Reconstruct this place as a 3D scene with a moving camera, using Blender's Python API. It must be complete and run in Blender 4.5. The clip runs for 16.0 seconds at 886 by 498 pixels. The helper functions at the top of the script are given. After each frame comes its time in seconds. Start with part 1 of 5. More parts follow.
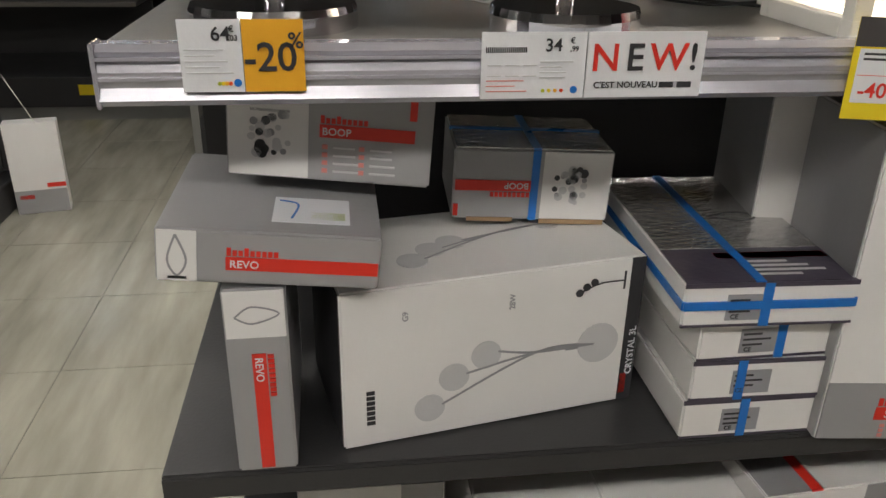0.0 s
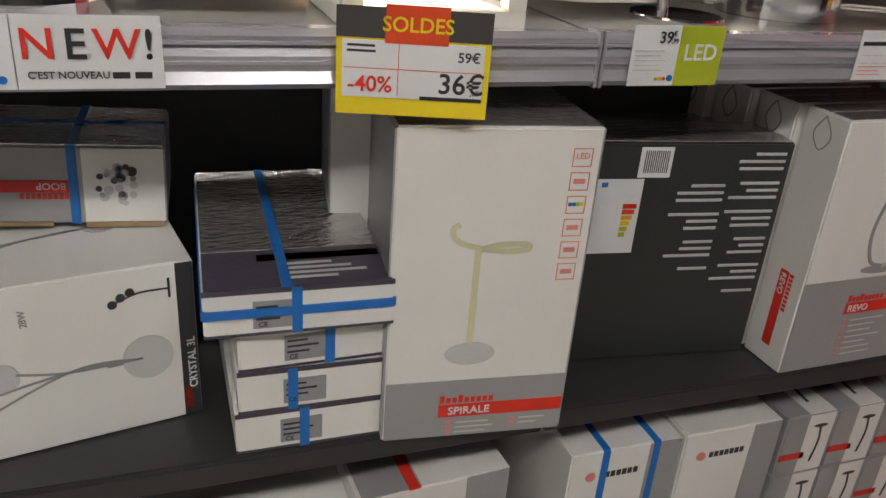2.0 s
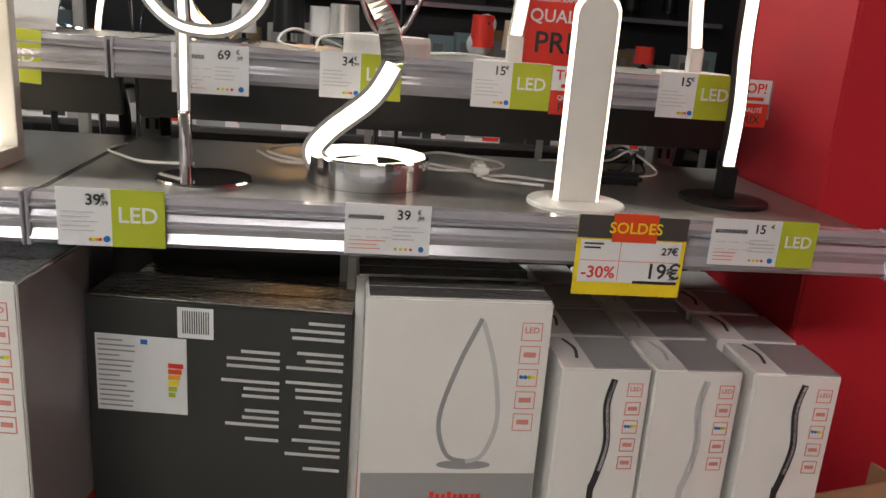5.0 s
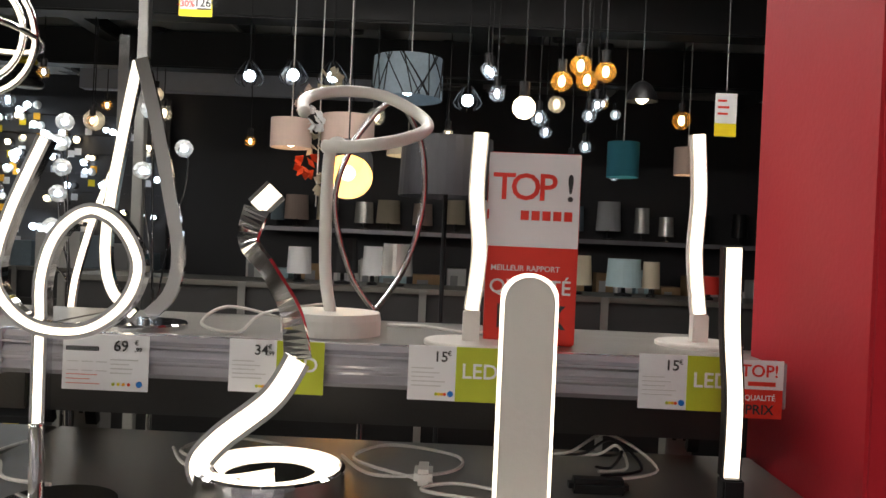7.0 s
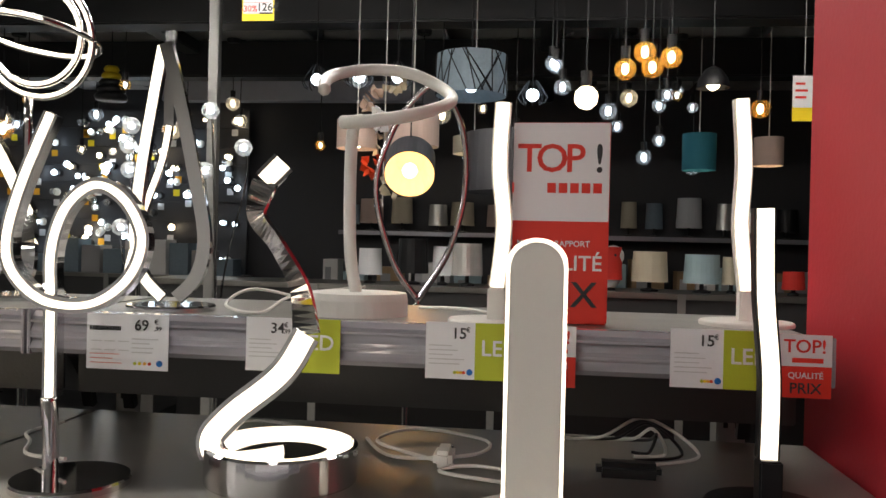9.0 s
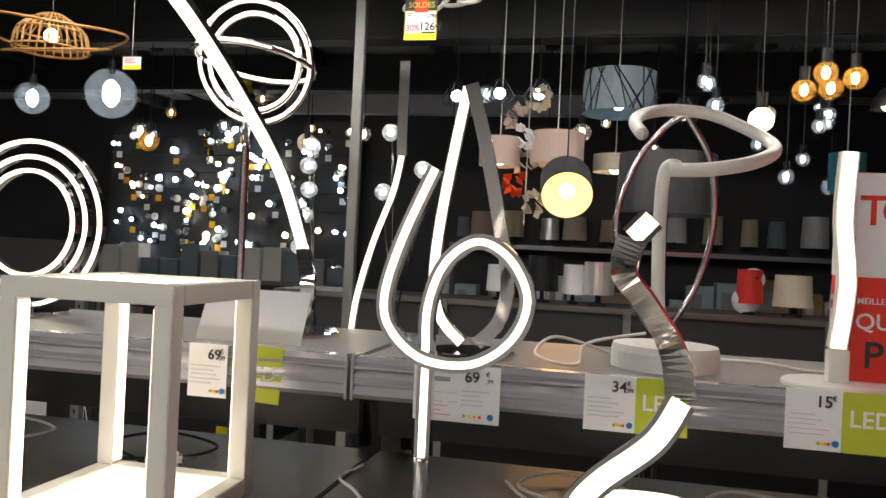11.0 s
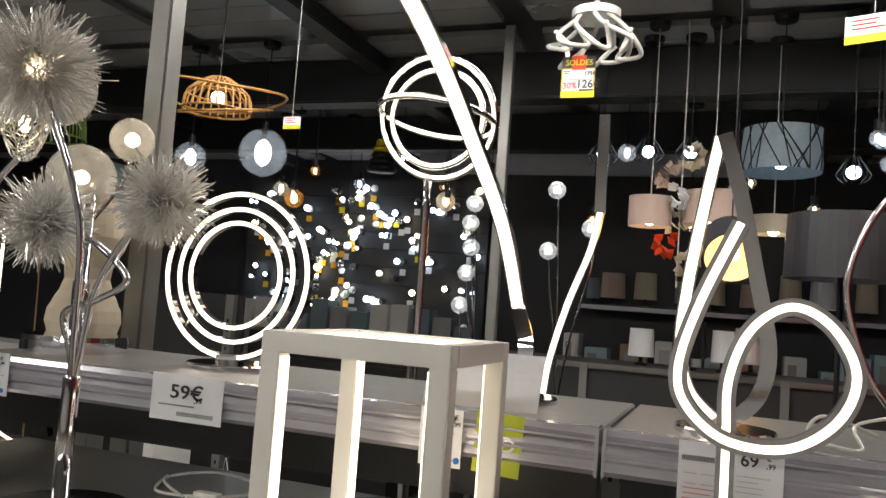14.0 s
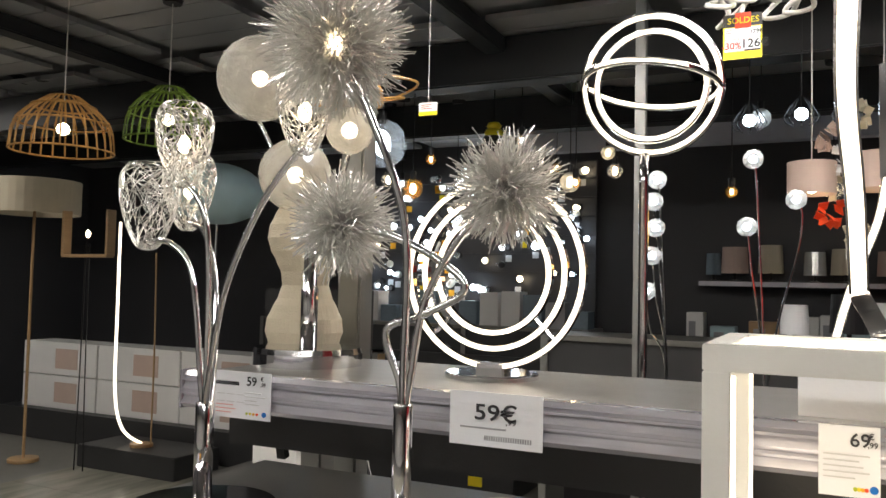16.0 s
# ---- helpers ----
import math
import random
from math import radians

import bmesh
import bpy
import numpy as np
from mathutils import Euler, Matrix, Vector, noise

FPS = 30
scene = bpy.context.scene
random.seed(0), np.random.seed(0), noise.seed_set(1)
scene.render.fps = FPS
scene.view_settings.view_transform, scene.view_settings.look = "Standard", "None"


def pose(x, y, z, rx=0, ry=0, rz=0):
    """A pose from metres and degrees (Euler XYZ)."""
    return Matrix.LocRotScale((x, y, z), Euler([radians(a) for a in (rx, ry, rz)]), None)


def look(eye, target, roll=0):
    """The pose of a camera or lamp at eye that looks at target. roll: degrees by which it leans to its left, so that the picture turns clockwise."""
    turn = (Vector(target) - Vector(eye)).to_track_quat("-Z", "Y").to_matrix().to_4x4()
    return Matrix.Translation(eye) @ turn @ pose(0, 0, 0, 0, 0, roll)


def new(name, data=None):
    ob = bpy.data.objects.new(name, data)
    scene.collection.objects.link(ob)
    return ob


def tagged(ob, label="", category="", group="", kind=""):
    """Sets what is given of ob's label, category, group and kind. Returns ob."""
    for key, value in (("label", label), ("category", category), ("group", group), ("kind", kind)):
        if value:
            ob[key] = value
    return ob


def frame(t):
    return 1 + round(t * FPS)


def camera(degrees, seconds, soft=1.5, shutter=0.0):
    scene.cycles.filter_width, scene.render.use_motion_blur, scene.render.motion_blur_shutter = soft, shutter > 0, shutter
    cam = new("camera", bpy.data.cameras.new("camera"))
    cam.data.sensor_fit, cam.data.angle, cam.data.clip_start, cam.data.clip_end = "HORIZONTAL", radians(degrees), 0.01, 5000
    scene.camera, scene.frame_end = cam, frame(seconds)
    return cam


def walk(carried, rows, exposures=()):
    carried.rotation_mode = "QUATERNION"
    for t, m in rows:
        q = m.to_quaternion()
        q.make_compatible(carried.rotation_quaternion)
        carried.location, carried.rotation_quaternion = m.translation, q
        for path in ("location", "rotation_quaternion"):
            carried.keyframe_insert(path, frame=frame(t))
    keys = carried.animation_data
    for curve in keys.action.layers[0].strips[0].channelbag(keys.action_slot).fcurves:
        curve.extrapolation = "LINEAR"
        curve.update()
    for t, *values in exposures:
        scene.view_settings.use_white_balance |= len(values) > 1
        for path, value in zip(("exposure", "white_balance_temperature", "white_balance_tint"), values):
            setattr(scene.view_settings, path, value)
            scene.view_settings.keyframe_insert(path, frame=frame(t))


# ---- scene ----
cam = camera(58.3, 16.0)
PATH = [
    (0, (-0.781, -0.792, 1.384), (-0.542, 1.014, 0.558), 1.0),
    (0.5, (-0.733, -0.811, 1.387), (-0.47, 0.991, 0.56), 1.0),
    (1, (-0.67, -0.832, 1.393), (-0.204, 0.921, 0.551), 2.6),
    (1.5, (-0.542, -0.813, 1.394), (0.106, 0.88, 0.549), 4.4),
    (2, (-0.438, -0.791, 1.39), (0.202, 0.903, 0.541), 4.5),
    (2.5, (-0.344, -0.831, 1.399), (0.29, 0.86, 0.54), 5.2),
    (3, (-0.221, -0.923, 1.417), (0.332, 0.795, 0.554), 6.3),
    (3.5, (-0.119, -0.978, 1.414), (0.326, 0.798, 0.608), 5.1),
    (4, (0.033, -0.973, 1.409), (0.435, 0.847, 0.683), 5.2),
    (4.5, (0.206, -0.93, 1.446), (0.493, 0.901, 0.695), 5.1),
    (4.8, (0.333, -0.95, 1.438), (0.519, 0.948, 0.836), 4.4),
    (5, (0.353, -0.921, 1.46), (0.574, 0.99, 0.914), 4.3),
    (5.2, (0.39, -0.92, 1.478), (0.58, 1.011, 0.994), 4.2),
    (7.5, (0.586, -0.687, 1.536), (0.517, 1.312, 1.552), 2.1),
    (8, (0.629, -0.679, 1.511), (0.499, 1.317, 1.519), 1.9),
    (8.5, (0.636, -0.682, 1.502), (0.451, 1.309, 1.503), 1.5),
    (9, (0.628, -0.689, 1.499), (0.394, 1.297, 1.493), 1.4),
    (9.5, (0.571, -0.692, 1.504), (0.245, 1.282, 1.49), 1.2),
    (10, (0.481, -0.689, 1.514), (0.124, 1.279, 1.491), 1.2),
    (10.2, (0.437, -0.704, 1.52), (0.07, 1.263, 1.491), 1.7),
    (12.5, (0.269, -0.698, 1.56), (-0.22, 1.236, 1.703), 2.8),
    (13, (0.259, -0.683, 1.556), (-0.256, 1.242, 1.72), 2.8),
    (13.5, (0.231, -0.659, 1.532), (-0.378, 1.239, 1.697), 3.4),
    (14, (0.145, -0.679, 1.533), (-0.547, 1.192, 1.671), 4.2),
    (14.2, (0.121, -0.68, 1.529), (-0.608, 1.177, 1.675), 3.7),
    (14.5, (0.043, -0.696, 1.53), (-0.706, 1.153, 1.665), 3.2),
    (15, (-0.032, -0.715, 1.53), (-0.853, 1.105, 1.629), 2.2),
    (15.5, (-0.106, -0.683, 1.523), (-0.953, 1.127, 1.614), 2.2),
    (15.8, (-0.155, -0.662, 1.522), (-1.013, 1.141, 1.635), 1.9),
    (16, (-0.19, -0.645, 1.535), (-1.051, 1.157, 1.628), 1.3),
]
EXPOSURES = [(0, 0.0), (3.5, 0.0), (4.5, 0.12), (5.2, 0.25), (7.3, -0.1), (13.5, -0.08), (14.5, -0.22), (15.2, 0.0), (16.0, 0.2)]
walk(cam, [(t, look(eye, target, roll)) for t, eye, target, roll in PATH], EXPOSURES)
LAMPS = 24.0

# ---- light ----
world = bpy.data.worlds.new("world")
scene.world = world
world.use_nodes = True
world.node_tree.nodes["Background"].inputs[0].default_value = (0.75, 0.85, 1.0, 1)
world.node_tree.nodes["Background"].inputs[1].default_value = 0.04


# ---- materials ----
def material(name, color, rough=0.5, metal=0.0, vary=0.12, scale=9.0, bump=0.05, fine=120.0, emit=0.0, coat=0.0, alpha=1.0, trans=0.0, stretch=(1, 1, 1)):
    m = bpy.data.materials.new(name)
    m.use_nodes = True
    nt = m.node_tree
    b = nt.nodes["Principled BSDF"]
    b.inputs["Roughness"].default_value = rough
    b.inputs["Metallic"].default_value = metal
    b.inputs["Coat Weight"].default_value = coat
    b.inputs["Alpha"].default_value = alpha
    b.inputs["Transmission Weight"].default_value = trans
    b.inputs["Base Color"].default_value = (*color, 1)
    if emit:
        b.inputs["Emission Color"].default_value = (*color, 1)
        b.inputs["Emission Strength"].default_value = emit
        return m
    tc = nt.nodes.new("ShaderNodeTexCoord")
    mp = nt.nodes.new("ShaderNodeMapping")
    mp.inputs["Scale"].default_value = stretch
    nt.links.new(tc.outputs["Object"], mp.inputs["Vector"])
    n1 = nt.nodes.new("ShaderNodeTexNoise")
    n1.inputs["Scale"].default_value = scale
    n1.inputs["Detail"].default_value = 6
    nt.links.new(mp.outputs[0], n1.inputs["Vector"])
    mix = nt.nodes.new("ShaderNodeMixRGB")
    mix.inputs[1].default_value = (*[c * (1 - vary) for c in color], 1)
    mix.inputs[2].default_value = (*[min(1, c * (1 + vary)) for c in color], 1)
    nt.links.new(n1.outputs["Fac"], mix.inputs[0])
    nt.links.new(mix.outputs[0], b.inputs["Base Color"])
    n2 = nt.nodes.new("ShaderNodeTexNoise")
    n2.inputs["Scale"].default_value = fine
    nt.links.new(mp.outputs[0], n2.inputs["Vector"])
    bp = nt.nodes.new("ShaderNodeBump")
    bp.inputs["Strength"].default_value = bump
    bp.inputs["Distance"].default_value = 0.01
    nt.links.new(n2.outputs["Fac"], bp.inputs["Height"])
    nt.links.new(bp.outputs[0], b.inputs["Normal"])
    mr = nt.nodes.new("ShaderNodeMapRange")
    mr.inputs[3].default_value = max(0.02, rough - 0.08)
    mr.inputs[4].default_value = min(1, rough + 0.08)
    nt.links.new(n1.outputs["Fac"], mr.inputs[0])
    nt.links.new(mr.outputs[0], b.inputs["Roughness"])
    return m


CARD = material("white_card", (0.78, 0.77, 0.76), 0.42, vary=0.05, bump=0.03, coat=0.1)
SILVER = material("silver_grey_print", (0.36, 0.36, 0.37), 0.4, 0.15, vary=0.06, bump=0.03)
FOIL = material("wrinkled_silver_foil", (0.72, 0.71, 0.7), 0.22, 0.85, vary=0.15, scale=14, bump=0.5, fine=60, stretch=(1, 3, 1))
RED = material("red_print", (0.72, 0.035, 0.02), 0.45, vary=0.06)
REDWALL = material("red_paint", (0.5, 0.016, 0.03), 0.6, vary=0.07, scale=3, bump=0.04)
INK = material("dark_print", (0.03, 0.03, 0.035), 0.45, vary=0.1)
GREYINK = material("grey_print", (0.3, 0.3, 0.32), 0.5)
PALEINK = material("pale_print", (0.55, 0.55, 0.56), 0.5)
ROSE = material("rose_print", (0.7, 0.25, 0.22), 0.5)
DARKBOX = material("charcoal_card", (0.032, 0.034, 0.034), 0.4, vary=0.1)
PURPLE = material("dark_violet_card", (0.07, 0.06, 0.085), 0.35, vary=0.1)
BLUE = material("blue_tape", (0.01, 0.16, 0.55), 0.3, vary=0.08, coat=0.2)
YELLOW = material("yellow_paper", (0.85, 0.66, 0.02), 0.5, vary=0.04)
ORANGE = material("orange_paper", (0.85, 0.42, 0.02), 0.5, vary=0.04)
SALERED = material("sale_red_paper", (0.75, 0.07, 0.015), 0.5, vary=0.04)
GREEN = material("lime_paper", (0.44, 0.5, 0.03), 0.5, vary=0.05)
PAPER = material("white_paper", (0.76, 0.77, 0.8), 0.5, vary=0.03)
DECK = material("charcoal_shelf_metal", (0.05, 0.05, 0.052), 0.42, 0.3, vary=0.15, scale=5, bump=0.05, fine=200)
SHELF = material("grey_shelf_metal", (0.26, 0.25, 0.235), 0.33, 0.75, vary=0.15, scale=4, bump=0.05, stretch=(1, 6, 1))
RAIL = material("clear_price_rail", (0.46, 0.45, 0.5), 0.2, 0.35, vary=0.12, scale=30, bump=0.02, coat=0.5, stretch=(0.3, 6, 12))
BLACK = material("black_metal", (0.014, 0.014, 0.016), 0.4, 0.3, vary=0.2)
PANELBACK = material("black_back_panel", (0.01, 0.01, 0.012), 0.5, vary=0.2)
STEEL = material("galvanised_upright", (0.3, 0.3, 0.29), 0.4, 0.7, vary=0.15)
CHROME = material("chrome", (0.75, 0.75, 0.77), 0.07, 1.0, vary=0.04, bump=0.0)
WHITE = material("white_lacquer", (0.75, 0.74, 0.7), 0.35, vary=0.04)
CABLE = material("white_cable", (0.65, 0.64, 0.6), 0.4)
LED = material("warm_led_strip", (1.0, 0.88, 0.7), emit=2.4)
BULB = material("warm_bulb", (1.0, 0.8, 0.52), emit=9.0)
COOLBULB = material("cool_bulb", (0.75, 0.88, 1.0), emit=8.0)
SHADEGLOW = material("lit_cream_shade", (1.0, 0.72, 0.3), emit=0.9)
AMBER = material("amber_glass", (0.8, 0.42, 0.07), 0.08, vary=0.1, alpha=0.35)
GLASS = material("clear_glass", (0.8, 0.83, 0.85), 0.05, vary=0.05, alpha=0.22)
FROST = material("crackled_glass", (0.75, 0.74, 0.7), 0.25, vary=0.2, scale=40, bump=0.5, alpha=0.5)
WIRE = material("silver_wire", (0.86, 0.85, 0.82), 0.22, 0.6, vary=0.15)
CREAM = material("cream_fabric", (0.6, 0.53, 0.4), 0.8, vary=0.08, bump=0.2, fine=300)
PINK = material("pale_pink_fabric", (0.55, 0.42, 0.36), 0.8, vary=0.1)
TEAL = material("teal_fabric", (0.02, 0.16, 0.22), 0.8)
PALEBLUE = material("pale_blue_plastic", (0.4, 0.55, 0.6), 0.5)
BAMBOO = material("woven_bamboo", (0.45, 0.24, 0.07), 0.6, vary=0.3, scale=40)
GREENBAM = material("green_bamboo", (0.12, 0.2, 0.02), 0.55, vary=0.3, scale=40)
GREYBLUE = material("grey_blue_fabric", (0.2, 0.26, 0.31), 0.7, vary=0.2, scale=60)
KRAFT = material("brown_carton", (0.4, 0.27, 0.15), 0.75, vary=0.12)
WOOD = material("pale_wood", (0.42, 0.27, 0.13), 0.5, vary=0.25, scale=12, stretch=(1, 1, 8))
WALLDARK = material("anthracite_wall", (0.05, 0.05, 0.056), 0.6, vary=0.15, scale=2)
CEIL = material("dark_metal_ceiling_panel", (0.42, 0.42, 0.43), 0.3, 0.4, vary=0.2, scale=2, bump=0.04)
BEAM = material("black_beam", (0.012, 0.013, 0.015), 0.5, vary=0.2)
FLOORM = material("grey_beige_stone_tile", (0.34, 0.325, 0.27), 0.2, vary=0.6, scale=2.6, bump=0.03, fine=40, stretch=(4.0, 0.7, 1))
for node in FLOORM.node_tree.nodes:
    if node.type == "MAPPING":
        node.inputs["Rotation"].default_value = (0, 0, 0.6)
        spot = FLOORM.node_tree.nodes.new("ShaderNodeNewGeometry")
        FLOORM.node_tree.links.new(spot.outputs["Position"], node.inputs["Vector"])
JOINT = material("tile_joint", (0.17, 0.165, 0.15), 0.7, vary=0.2)


# ---- mesh helpers ----
def part(name, bm, mat, parent=None, label="", smooth=False):
    me = bpy.data.meshes.new(name)
    bm.normal_update()
    bm.to_mesh(me)
    bm.free()
    me.materials.append(mat)
    if smooth:
        for p in me.polygons:
            p.use_smooth = True
    ob = new(name, me)
    ob.parent = parent
    if label:
        tagged(ob, label)
    return ob


def thing(name, m, label, category, group="", kind=""):
    ob = new(name)
    ob.matrix_basis = m
    return tagged(ob, label, category, group, kind)


def slab(x0, y0, z0, x1, y1, z1, bevel=0.0):
    bm = bmesh.new()
    bmesh.ops.create_cube(bm, size=1)
    for v in bm.verts:
        v.co = ((x0, x1)[v.co.x > 0], (y0, y1)[v.co.y > 0], (z0, z1)[v.co.z > 0])
    if bevel:
        bmesh.ops.bevel(bm, geom=bm.edges[:], offset=bevel, segments=2, affect="EDGES")
    return bm


def lathe(profile, n=28, m=None, cap=True):
    """A turned body from (radius, height) pairs."""
    bm = bmesh.new()
    rings = []
    for r, z in profile:
        rings.append([bm.verts.new((r * math.cos(2 * math.pi * i / n), r * math.sin(2 * math.pi * i / n), z)) for i in range(n)])
    for a, b in zip(rings, rings[1:]):
        for i in range(n):
            bm.faces.new((a[i], a[(i + 1) % n], b[(i + 1) % n], b[i]))
    cap = cap and abs(profile[0][1] - profile[-1][1]) > 1e-6
    if cap and profile[0][0] > 1e-4:
        bm.faces.new(rings[0][::-1])
    if cap and profile[-1][0] > 1e-4:
        bm.faces.new(rings[-1])
    if m:
        bm.transform(m)
    return bm


def spline(points, steps=8, closed=False):
    ps = [Vector(p) for p in points]
    n = len(ps)
    out = []
    for i in range(n if closed else n - 1):
        a, b, c, d = [ps[j % n] if closed else ps[max(0, min(n - 1, j))] for j in (i - 1, i, i + 1, i + 2)]
        for k in range(steps):
            t = k / steps
            out.append(0.5 * (2 * b + (c - a) * t + (2 * a - 5 * b + 4 * c - d) * t * t + (3 * b - a - 3 * c + d) * t ** 3))
    if not closed:
        out.append(ps[-1])
    return out


def sweep(points, section, closed=False, side=(0, -1, 0), twist=None):
    """A section of (across, out) pairs carried along a line; 'out' points towards side."""
    bm = bmesh.new()
    rings = []
    n = len(points)
    for i, p in enumerate(points):
        q0, q1 = (points[i - 1], points[(i + 1) % n]) if closed else (points[max(0, i - 1)], points[min(n - 1, i + 1)])
        d = (q1 - q0).normalized()
        s = Vector(side)
        o = (s - d * s.dot(d))
        o = o.normalized() if o.length > 1e-4 else Vector((1, 0, 0))
        a = d.cross(o)
        w = twist(i / max(1, n - 1)) if twist else 0
        a, o = a * math.cos(w) + o * math.sin(w), o * math.cos(w) - a * math.sin(w)
        rings.append([bm.verts.new(p + a * u + o * v) for u, v in section])
    k = len(section)
    for i in range(n if closed else n - 1):
        r, s2 = rings[i], rings[(i + 1) % n]
        for j in range(k):
            bm.faces.new((r[j], r[(j + 1) % k], s2[(j + 1) % k], s2[j]))
    if not closed:
        bm.faces.new(rings[0][::-1])
        bm.faces.new(rings[-1])
    bmesh.ops.recalc_face_normals(bm, faces=bm.faces[:])
    return bm


def round_section(r, n=10):
    return [(r * math.cos(2 * math.pi * i / n), r * math.sin(2 * math.pi * i / n)) for i in range(n)]


def rect_section(w, o0, o1):
    return [(-w / 2, o0), (w / 2, o0), (w / 2, o1), (-w / 2, o1)]


def tube(points, r, n=8, closed=False, steps=8):
    return sweep(spline(points, steps, closed), round_section(r, n), closed)


def ball(c, r, sub=3, squash=1.0):
    bm = bmesh.new()
    bmesh.ops.create_icosphere(bm, subdivisions=sub, radius=r)
    for v in bm.verts:
        v.co = Vector((v.co.x, v.co.y, v.co.z * squash)) + Vector(c)
    return bm


def lettering(body, size, m):
    """Words in the built-in font, as a thin mesh, centred on m."""
    cu = bpy.data.curves.new("words", "FONT")
    cu.body, cu.size, cu.extrude = body, size, 0.0003
    cu.align_x, cu.align_y = "CENTER", "CENTER"
    cu.resolution_u = 3
    cu.offset = size * 0.012
    ob = bpy.data.objects.new("words", cu)
    scene.collection.objects.link(ob)
    me = bpy.data.meshes.new_from_object(ob.evaluated_get(bpy.context.evaluated_depsgraph_get()))
    bpy.data.objects.remove(ob)
    bm = bmesh.new()
    bm.from_mesh(me)
    bm.transform(m)
    return bm


# faces of a box whose front lower left corner is the origin; front looks towards -y
def face_pose(face, w, d, h):
    if face == "F":
        return Matrix(((1, 0, 0, 0), (0, 0, -1, 0), (0, 1, 0, 0), (0, 0, 0, 1)))
    if face == "T":
        return Matrix.Translation((0, 0, h))
    if face == "L":
        return Matrix.Translation((0, d, 0)) @ Matrix(((0, 0, -1, 0), (-1, 0, 0, 0), (0, 1, 0, 0), (0, 0, 0, 1)))
    return Matrix.Translation((w, 0, 0)) @ Matrix(((0, 0, 1, 0), (1, 0, 0, 0), (0, 1, 0, 0), (0, 0, 0, 1)))


